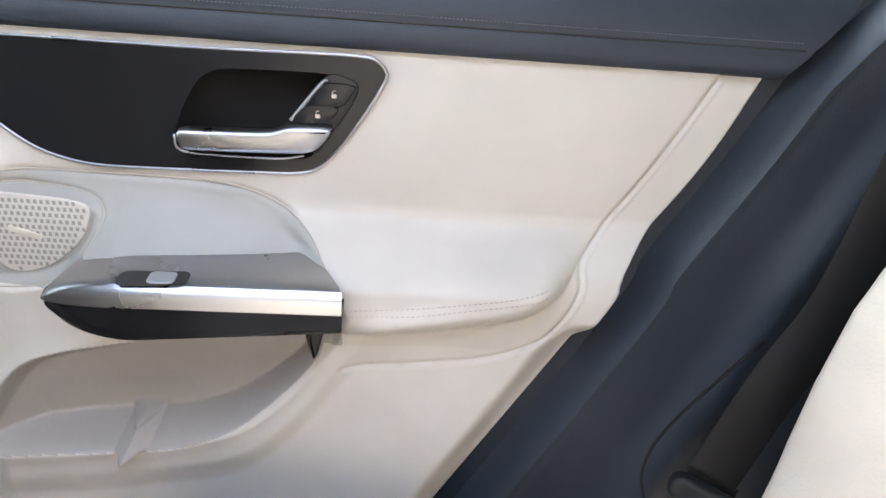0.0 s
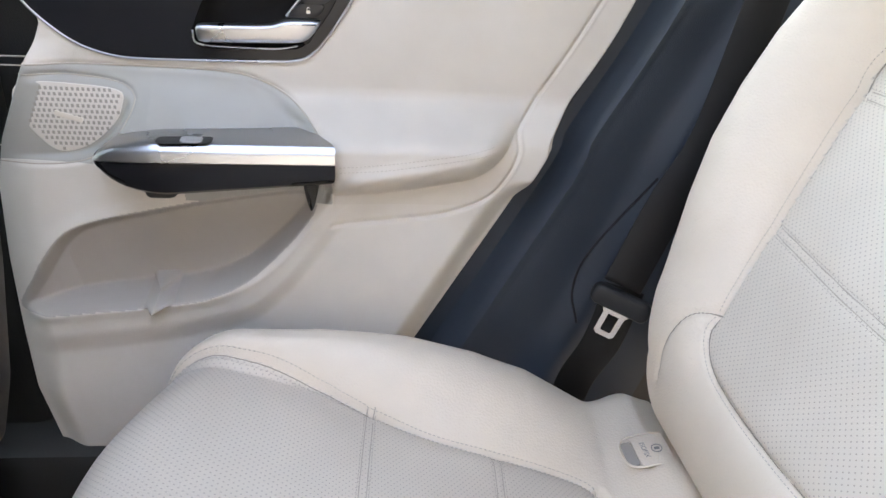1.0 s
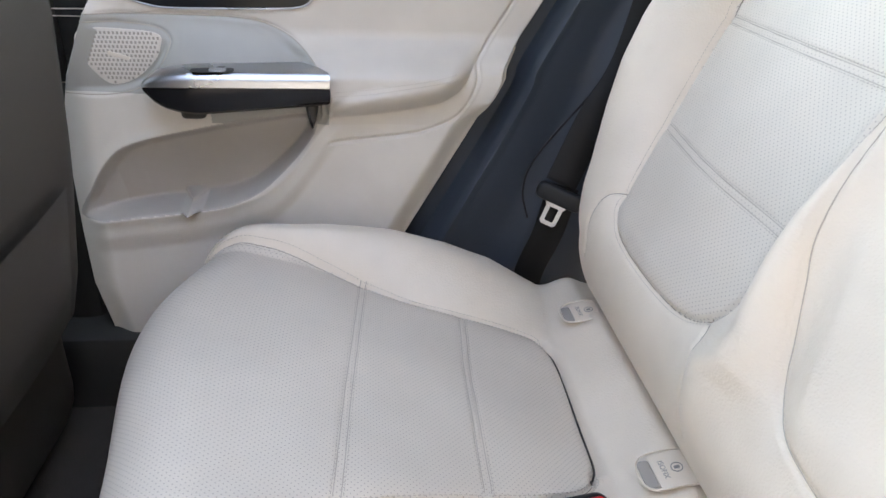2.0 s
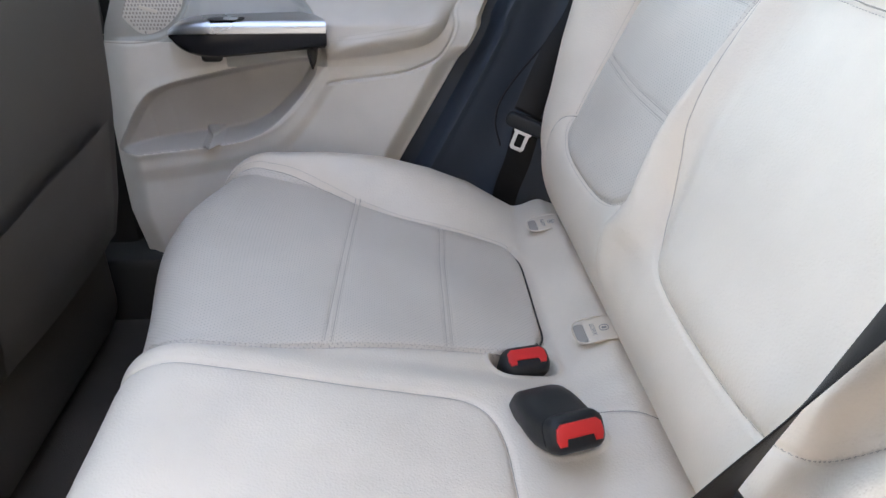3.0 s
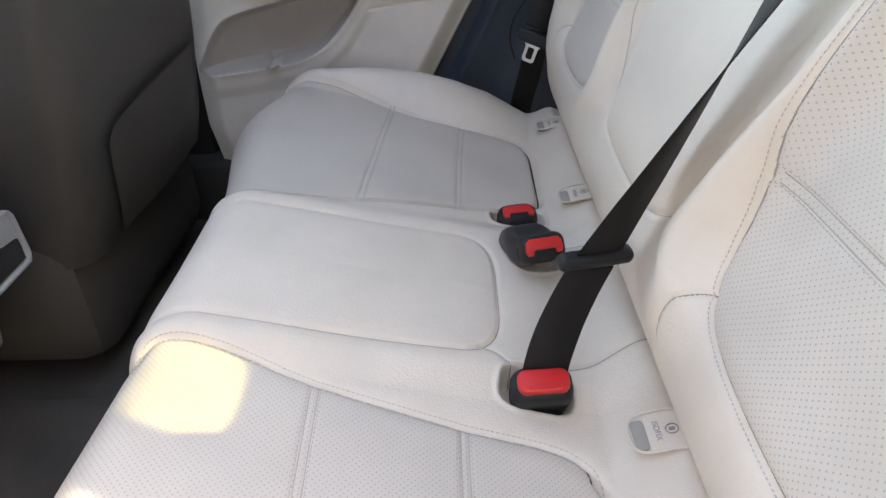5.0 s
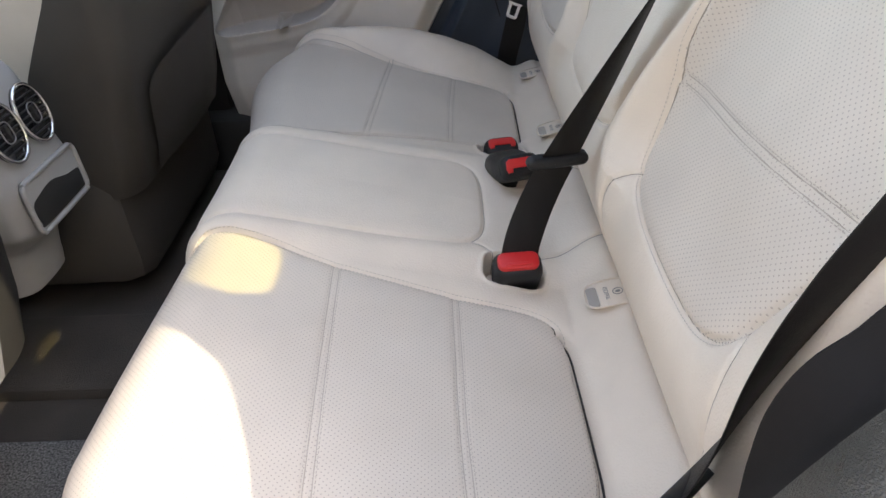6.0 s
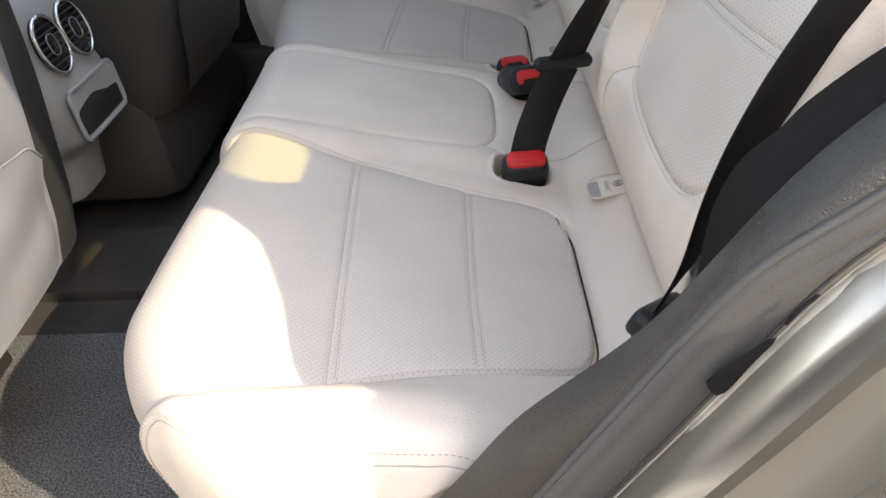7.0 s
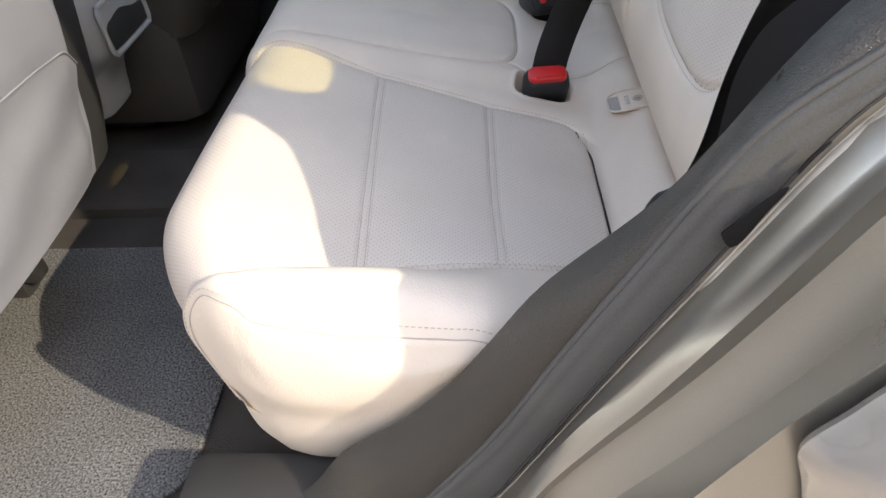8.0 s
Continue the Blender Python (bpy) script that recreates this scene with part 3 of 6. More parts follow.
def cushion_at(s, y, raised=0.0):
    s, y = np.asarray(s, float), np.asarray(y, float)
    x, z, nx, nz = cushion_base(s)
    a = np.abs(y)
    h = cushion_height(s, y) + raised
    phi = np.clip((a - SIDE_A) / SIDE_R, 0, radians(82))
    rest = np.clip((a - SIDE_A - SIDE_R * radians(82)) / 0.135, 0, 1)
    soft = np.clip((a - SIDE_A - SIDE_R * radians(20)) / (0.135 + SIDE_R * radians(62)), 0, 1) ** 1.6
    rest = rest + (soft - rest) * step(s, 0.12, 0.26)
    wrap = step(s, 0.02, 0.20)
    back = (np.where(y > 0, 0.022, 0.078) * np.clip((a - 0.50) / 0.15, 0, 1.15) ** 1.7) * wrap
    mid = np.where(y > 0, 0.054 * np.exp(-((a - 0.46) / 0.21) ** 2), 0.004 * np.exp(-((a - 0.42) / 0.16) ** 2)) * wrap
    hx = np.where(a < SIDE_A, h, h * np.cos(phi))
    px, pz = x + nx * hx + back - mid, z + nz * hx
    lat = np.where(a < SIDE_A, a, SIDE_A + SIDE_R * np.sin(phi))
    pz = pz - np.where(a < SIDE_A, 0, SIDE_R * (1 - np.cos(phi))) * np.clip((z - 0.455) / 0.17, 0, 1)
    # the side panel tucks under and fans out to a rounded lower edge
    px = px + 0.070 * step(s, 0.31, 0.42)
    turn = [-0.25, -0.14, -0.09, -0.04, 0.02, 0.10, 0.17, 0.24, 0.30, 0.36, 0.40]
    ex = np.interp(s, turn, [0.25, 0.140, 0.105, 0.075, 0.045, 0.015, -0.010, -0.035, -0.060, -0.085, -0.102])
    ez = np.interp(s, turn, [0.60, 0.570, 0.532, 0.492, 0.455, 0.425, 0.406, 0.396, 0.397, 0.408, 0.425])
    px = px + (ex - px) * rest
    lower = -np.log(np.exp(-90 * ez) + np.exp(-90 * pz)) / 90 + 0.004 * np.exp(-((ez - pz) / 0.02) ** 2)
    pz = pz + (lower - pz) * rest
    lat = lat - (0.046 - 0.040 * step(s, -0.02, 0.16)) * np.clip((0.615 - pz) / 0.19, 0, 1.2) ** 1.5 * step(a, 0.54, 0.66)
    return np.stack([px, np.sign(y) * (lat + h * np.sin(phi) * 0.3), pz], axis=-1)


def spread(lo, hi, stepsize):
    return np.linspace(lo, hi, int((hi - lo) / stepsize) + 1)


bench = thing("rear_bench", "cream leather rear bench with perforated inserts and dark seams", "car seat", at=(0.1, 0, FLOOR_Z))
sv = spread(-0.37, 0.400, 0.0022)
yv = spread(-0.84, 0.84, 0.0024)
S, Yg = np.meshgrid(sv, yv, indexing="ij")
pos = cushion_at(S, Yg)
fs, fy = (S[:-1, :-1] + S[1:, 1:]) / 2, (Yg[:-1, :-1] + Yg[1:, 1:]) / 2
fa = np.abs(fy)
reg = np.full(fs.shape, 0)
ins = inside(fs, fa, INSERT)
far = fy > 0
c1, c2 = np.interp(fa, CROSS[0][:, 1], CROSS[0][:, 0]), np.interp(fa, CROSS[1][:, 1], CROSS[1][:, 0])
reg[ins & (fs > c1)] = 1
reg[ins & (fs <= c1) & (fs > c2)] = 2
reg[ins & (fs <= c2)] = 3
reg[ins & far] += 3
pad = inside(fs, fa, np.vstack([PAD, [(0.40, 0.0)]]))
reg[pad] = 7
outw = np.interp(-fs, [-0.4, -0.26, -0.16, -0.087, -0.043, 0.0, 0.055, 0.155, 0.243, 0.30], [0.60, 0.618, 0.638, 0.627, 0.613, 0.596, 0.575, 0.550, 0.534, 0.52])
rimline = np.interp(fs, RIM[::-1, 0], RIM[::-1, 1])
reg[(reg == 0) & (fa > outw) & (fa <= rimline)] = 8
reg[(reg == 8) & far] = 9
reg[(reg == 0) & (fa > rimline)] = 10
reg[(reg == 10) & far] = 11
reg[(reg == 0) & (fs < -0.285)] = 12
names = {0: ("centre_section", LEATHER, ""), 7: ("centre_pad", LEATHER, "smooth middle seat pad"), 12: ("rear_strip", LEATHER, "")}
for k in range(1, 7):
    names[k] = ("insert_panel", PERFORATED, "perforated leather panel")
for k in (8, 9):
    names[k] = ("bolster", LEATHER, "")
sheet(pos, np.stack([S, Yg], -1), reg, names, bench, (0, 0, 1))


def side_panel(sg):
    """The outer side of the cushion: a full, shield-shaped panel between the rim seam and a rounded lower edge."""
    n, m = 70, 34
    top_s = np.linspace(-0.155, 0.190, n)
    top = cushion_at(top_s, -np.interp(top_s, RIM[::-1, 0], RIM[::-1, 1]))
    low = curve([(0.160, -0.676, 0.608), (0.128, -0.674, 0.568), (0.095, -0.671, 0.506), (0.052, -0.667, 0.450), (0.0, -0.663, 0.420), (-0.044, -0.657, 0.407), (-0.078, -0.650, 0.410)], n - 1)
    corner = cushion_at(np.array([0.205, 0.225, 0.25, 0.28]), -np.interp(np.array([0.205, 0.225, 0.25, 0.28]), RIM[::-1, 0], RIM[::-1, 1]))
    front = curve([top[-1], *corner, (-0.112, -0.646, 0.500), (-0.103, -0.648, 0.450), (-0.078, -0.650, 0.410)], m - 1)
    rear = top[0] + (low[0] - top[0]) * np.linspace(0, 1, m)[:, None]
    u, v = np.linspace(0, 1, n)[:, None, None], np.linspace(0, 1, m)[None, :, None]
    pos = (1 - v) * top[:, None] + v * low[:, None] + (1 - u) * rear[None] + u * front[None]
    pos = pos - ((1 - u) * (1 - v) * top[0] + u * (1 - v) * top[-1] + (1 - u) * v * low[0] + u * v * low[-1])
    full = (np.sin(np.clip(v, 0, 1) * math.pi) ** 0.7 * np.sin(u * math.pi) ** 0.5)[..., 0]
    ripple = 0.0005 * np.sin(u * 17 + v * 4) * np.sin(v * 9) + 0.0006 * np.sin(v * 22 + u * 5)
    pos[..., 1] -= 0.017 * full + ripple[..., 0] * full
    pos[..., 0] -= 0.006 * full * step(u[..., 0], 0.6, 1.0)
    # the lower edge rolls in under the cushion
    roll = [pos]
    for k in range(1, 6):
        a = k / 5 * math.pi / 2
        inward = np.array([0.0, 0.020 * math.sin(a), -0.010 * math.sin(2 * a) - 0.004 * (1 - math.cos(a))])
        roll.append((pos[:, -1] + inward + np.array([0.015, 0, 0]) * (k / 5) * step(np.linspace(0, 1, n), 0.8, 1.0)[:, None])[:, None])
    pos = np.concatenate(roll, axis=1)
    # it starts under the rim seam, and turns the front corner inwards
    under = cushion_at(top_s, -np.interp(top_s, RIM[::-1, 0], RIM[::-1, 1]) + 0.007, -0.003)
    pos = np.concatenate([under[:, None], pos], axis=1)
    grow = step(np.linspace(0, 1, pos.shape[1]), 0.0, 0.30)[:, None]
    for k in range(1, 7):
        a = k / 6 * math.pi / 2
        pos = np.concatenate([pos, (pos[n - 1] + grow * np.array([-0.008 * math.sin(2 * a) + 0.004 * k, 0.062 * (1 - math.cos(a)) + 0.02 * math.sin(a), 0.0]))[None]], axis=0)
    pos = pos * np.array([1, -sg, 1])
    sheet(pos, np.zeros(pos.shape[:2] + (2,)), np.zeros((pos.shape[0] - 1, pos.shape[1] - 1), int), {0: ("side_panel", LEATHER, "full leather side panel")}, bench, (0, sg, 0))
    edge = pos[:n * 3 // 4, m - 2] + np.array([0, sg * 0.0006, 0])
    tube("side_piping", edge[::3], 0.0011, SOFT_SEAM, bench, n=90, sides=6)


for sg in (1, -1):
    side_panel(sg)
rows = []
for sg in (1, -1):
    flip = np.array([1, sg])
    rows += [shift_line(INSERT, 0.0045) * flip, shift_line(INSERT, -0.0045) * flip]
    for line in CROSS:
        rows += [shift_line(line, 0.0060) * flip, shift_line(line, -0.0060) * flip]
    rows += [shift_line(RIM, 0.0042) * flip]
stitches("stitching", cushion_at, rows, THREAD, bench, 0.0032, 0.0020, 0.0009, 0.0008)
both = [np.array([1, sg]) for sg in (1, -1)]
PADLOOP = np.vstack([PAD, (PAD * (1, -1))[::-1]])
seams("seam", cushion_at, [line * f for line in (INSERT,) for f in both] + [PADLOOP, PADTIE * (1, -1), REARTIE * (1, -1), REARTIE], bench, 0.0008)
for f in both:
    seams("rim_seam", cushion_at, [RIM * f], bench, 0.0008, SOFT_SEAM)
    for line in CROSS:
        for d in (0.0038, -0.0038):
            seams("pressed_seam", cushion_at, [shift_line(line, d) * f], bench, 0.0007, SOFT_SEAM)
REARGAP = curve(to_s([(0.262, 0.262), (0.276, 0.280), (0.2835, 0.305), (0.2855, 0.36), (0.2855, 0.42), (0.284, 0.49), (0.272, 0.522)]), 80)
for f in both:
    seams("rear_gap", cushion_at, [REARGAP * f], bench, 0.0015, GAP)

block("seat_base", (-0.09, -0.62, FLOOR_Z), (0.33, 0.62, 0.50), BLACK, bench, "black seat base")

# ---- rear backrest ----
BACK_P = curve([(0.385, 0.585), (0.352, 0.605), (0.330, 0.650), (0.322, 0.700), (0.333, 0.750), (0.361, 0.800), (0.416, 0.900), (0.471, 1.0), (0.500, 1.052), (0.522, 1.084), (0.548, 1.098), (0.578, 1.092), (0.596, 1.06)], 400)
BACK_Z = np.r_[0, np.cumsum(np.linalg.norm(np.diff(BACK_P, axis=0), axis=1))]
Z_AT = lambda z: np.interp(z, BACK_P[:345, 1], BACK_Z[:345])
BT = np.gradient(BACK_P, axis=0)
BT /= np.linalg.norm(BT, axis=1)[:, None]

B_IN = [(1.06, 0.222), (1.03, 0.224), (0.92, 0.226), (0.85, 0.236), (0.79, 0.246), (0.762, 0.268), (0.748, 0.305)]
B_LOW = [(0.742, 0.36), (0.741, 0.43), (0.747, 0.485), (0.765, 0.517)]
B_OUT = [(0.79, 0.527), (0.869, 0.548), (0.99, 0.578), (1.03, 0.582), (1.06, 0.58)]
to_t = lambda pts: [(float(Z_AT(z)), a) for z, a in pts]
B_INSERT = curve(to_t(B_IN + B_LOW + B_OUT), 220)
B_CROSS = [curve(to_t([(0.855, 0.236), (0.858, 0.40), (0.868, 0.547)]), 40), curve(to_t([(0.982, 0.225), (0.985, 0.40), (0.992, 0.577)]), 40)]
B_MID = curve(to_t([(1.06, 0.220), (1.0, 0.219), (0.94, 0.215), (0.88, 0.204), (0.843, 0.188), (0.805, 0.166), (0.776, 0.144), (0.760, 0.118), (0.752, 0.08), (0.749, 0.04), (0.748, 0.0)]), 140)
B_TIES = [curve(to_t([(0.770, 0.262), (0.758, 0.248), (0.738, 0.235), (0.705, 0.228), (0.66, 0.227)]), 40), curve(to_t([(0.785, 0.526), (0.768, 0.545), (0.735, 0.556), (0.68, 0.56)]), 40)]
B_TOPSEAM = curve([(float(Z_AT(1.002)), 0.0), (float(Z_AT(1.004)), 0.10), (float(Z_AT(1.010)), 0.212)], 40)


def back_height(t, y):
    a = np.abs(y)
    z = np.interp(t, BACK_Z, BACK_P[:, 1])
    lift = step(t, 0.03, 0.16)
    up = step(z, 0.70, 0.86)
    cw = np.interp(z, [0.62, 0.745, 0.776, 0.805, 0.843, 0.88, 0.94, 1.0], [0.135, 0.138, 0.144, 0.166, 0.188, 0.204, 0.215, 0.219])
    iw = np.interp(z, [0.62, 0.745, 0.762, 0.79, 0.85, 0.92], [0.31, 0.31, 0.268, 0.246, 0.236, 0.226])
    mid = (a - cw) / (iw - cw + 0.012)
    ridge = 0.040 * np.exp(-((a - (cw * 0.55 + iw * 0.45)) / (0.036 - 0.008 * up)) ** 2)
    h = ridge * step(z, 0.62, 0.88)
    h = h + 0.014 * step(cw - a, 0, 0.045) * step(z, 0.735, 0.785)
    ow = np.interp(z, [0.74, 0.79, 0.869, 0.99, 1.1], [0.50, 0.527, 0.548, 0.578, 0.585])
    edge = np.interp(z, [0.60, 0.70, 0.76, 0.80, 0.90, 1.0, 1.2], [0.60, 0.605, 0.622, 0.632, 0.645, 0.655, 0.65])
    k = np.clip((a - ow) / (edge - ow), 0, 1)
    h = h + np.interp(z, [0.70, 0.75, 0.80, 0.85, 0.90, 0.95, 1.0, 1.1], [0.0, 0.012, 0.030, 0.050, 0.066, 0.074, 0.076, 0.070]) * np.sin(k * math.pi * 0.60)
    h = h - 0.075 * np.clip((a - edge + 0.022) / 0.022, 0, 2.2) ** 2 * 0.35
    h = h + 0.006 * np.exp(-((a - 0.40) / 0.10) ** 2) * step(z, 0.76, 0.86)

    def groove(line, depth, wide):
        d = far_from(t, a, line[::2])
        return depth * np.exp(-(d / wide) ** 2) + depth * 0.5 * np.exp(-(d / (wide * 4)) ** 2)
    h = h - groove(B_INSERT, 0.0055, 0.0032)
    for line in B_CROSS:
        h = h - groove(shift_line(line, 0.0038), 0.0012, 0.0018) - groove(shift_line(line, -0.0038), 0.0012, 0.0018)
    h = h - groove(B_MID, 0.0045, 0.0035)
    h = h - groove(B_TOPSEAM, 0.003, 0.0028)
    for line in B_TIES:
        h = h - groove(line, 0.0028, 0.0026)
    return h


def back_at(t, y):
    t, y = np.asarray(t, float), np.asarray(y, float)
    x, z = np.interp(t, BACK_Z, BACK_P[:, 0]), np.interp(t, BACK_Z, BACK_P[:, 1])
    tx, tz = np.interp(t, BACK_Z, BT[:, 0]), np.interp(t, BACK_Z, BT[:, 1])
    h = back_height(t, y)
    a = np.abs(y)
    lim = np.interp(z, [0.60, 0.70, 0.76, 0.80, 0.90, 1.0, 1.2], [0.60, 0.605, 0.622, 0.632, 0.645, 0.655, 0.65]) + 0.012
    lat = np.where(a < lim, a, lim + (a - lim) * 0.08)
    return np.stack([x - tz * h, np.sign(y) * lat, z + tx * h], axis=-1)


tv = spread(0.0, BACK_Z[-1], 0.0026)
yv = spread(-0.72, 0.72, 0.0026)
T, Yg = np.meshgrid(tv, yv, indexing="ij")
pos = back_at(T, Yg)
ft, fy = (T[:-1, :-1] + T[1:, 1:]) / 2, (Yg[:-1, :-1] + Yg[1:, 1:]) / 2
fa = np.abs(fy)
far = fy > 0
reg = np.full(ft.shape, 0)
ins = inside(ft, fa, B_INSERT)
c1, c2 = np.interp(fa, B_CROSS[0][:, 1], B_CROSS[0][:, 0]), np.interp(fa, B_CROSS[1][:, 1], B_CROSS[1][:, 0])
reg[ins & (ft <= c1)] = 1
reg[ins & (ft > c1) & (ft <= c2)] = 2
reg[ins & (ft > c2)] = 3
reg[ins & far] += 3
cw = np.interp(ft, B_MID[::-1, 0], B_MID[::-1, 1])
reg[(reg == 0) & (fa < cw) & (ft < Z_AT(1.005))] = 7
reg[(reg == 0) & (fa < cw)] = 8
low = (reg == 0) & (ft < Z_AT(0.772))
reg[low & far], reg[low & ~far] = 9, 10
bol = (reg == 0) & (fa > 0.40)
reg[bol & far], reg[bol & ~far] = 11, 12
reg[(reg == 0) & far] = 13
names = {0: ("inner_bolster", LEATHER, ""), 13: ("inner_bolster", LEATHER, ""), 7: ("centre_panel", LEATHER, "smooth middle back panel"), 8: ("upper_panel", LEATHER, ""),
         9: ("lower_panel", LEATHER, ""), 10: ("lower_panel", LEATHER, ""), 11: ("outer_bolster", LEATHER, ""), 12: ("outer_bolster", LEATHER, "")}
for k in range(1, 7):
    names[k] = ("back_insert_panel", PERFORATED, "perforated leather panel")
sheet(pos, np.stack([T, Yg], -1), reg, names, bench, (-1, 0, 0))
rows = []
for sg in (1, -1):
    flip = np.array([1, sg])
    rows += [shift_line(B_INSERT, 0.0034) * flip]
    for line in B_CROSS:
        rows += [shift_line(line, 0.0060) * flip, shift_line(line, -0.0060) * flip]
    rows += [shift_line(B_TOPSEAM, 0.005) * flip]
stitches("back_stitching", back_at, rows, THREAD, bench, 0.0026, 0.0018, 0.0008, 0.0006)
seams("back_seam", back_at, [line * f for line in (B_INSERT, B_TOPSEAM, *B_TIES) for f in both], bench, 0.0009)
B_LOOP = np.vstack([B_MID, (B_MID * (1, -1))[::-1]])
seams("centre_seam", back_at, [B_LOOP], bench, 0.0007, SOFT_SEAM)
for f in both:
    for line in B_CROSS:
        for d in (0.0038, -0.0038):
            seams("back_pressed_seam", back_at, [shift_line(line, d) * f], bench, 0.0007, SOFT_SEAM)
block("backrest_frame", (0.56, -0.60, 0.60), (0.60, 0.60, 1.04), BLACK, bench)

# ---- right rear door ----
D_RIM_IN = [(0.291, 1.071), (0.244, 0.986), (0.203, 0.916), (0.189, 0.893), (0.191, 0.868), (0.180, 0.837), (0.157, 0.810), (0.106, 0.789), (0.04, 0.779), (-0.03, 0.771)]
D_RIM_OUT = [(0.345, 1.095), (0.332, 1.071), (0.295, 0.992), (0.238, 0.889), (0.231, 0.860), (0.195, 0.790), (0.074, 0.572), (0.0, 0.435)]
POCKET = curve([(-0.412, 0.646), (-0.391, 0.694), (-0.353, 0.747), (-0.315, 0.769), (-0.24, 0.788), (-0.152, 0.806), (-0.065, 0.818), (-0.048, 0.80), (-0.062, 0.772), (-0.091, 0.736), (-0.133, 0.696), (-0.17, 0.676), (-0.211, 0.664), (-0.314, 0.651)], 140, True)
WELL = curve([(-0.45, 0.945), (-0.318, 0.947), (-0.200, 0.947), (-0.150, 0.945), (-0.115, 0.938), (-0.082, 0.921), (-0.052, 0.897), (-0.034, 0.872), (-0.026, 0.845)], 100)
LEDGE = curve([(-0.45, 0.606), (-0.411, 0.607), (-0.33, 0.616), (-0.246, 0.628), (-0.18, 0.641), (-0.134, 0.656), (-0.095, 0.688), (-0.063, 0.728), (-0.015, 0.792), (0.031, 0.815), (0.09, 0.826), (0.150, 0.838)], 100)
GRILLE = curve([(-0.365, 0.927), (-0.30, 0.928), (-0.262, 0.922), (-0.262, 0.905), (-0.273, 0.885), (-0.303, 0.860), (-0.335, 0.852), (-0.356, 0.868), (-0.375, 0.90)], 80, True)
GRILLE_RIM = curve([(-0.42, 0.936), (-0.34, 0.936), (-0.275, 0.931), (-0.250, 0.920), (-0.249, 0.903), (-0.262, 0.878), (-0.286, 0.855), (-0.32, 0.842), (-0.37, 0.838), (-0.43, 0.842)], 80)
HANDLE = curve([(-0.182, 0.980), (-0.176, 1.003), (-0.160, 1.033), (-0.146, 1.045), (-0.125, 1.049), (-0.056, 1.050), (-0.030, 1.047), (-0.021, 1.040), (-0.027, 1.024), (-0.044, 0.998), (-0.058, 0.981), (-0.070, 0.974), (-0.10, 0.972), (-0.165, 0.971)], 100, True)
RIM_IN = curve(D_RIM_IN, 120)
RIM_OUT = curve(D_RIM_OUT, 120)


ARM_EDGE = curve([(-0.10, 0.809), (-0.028, 0.812), (0.021, 0.816), (0.074, 0.822), (0.128, 0.832), (0.153, 0.843), (0.171, 0.861), (0.182, 0.885), (0.190, 0.907), (0.202, 0.930), (0.225, 0.965)], 140)


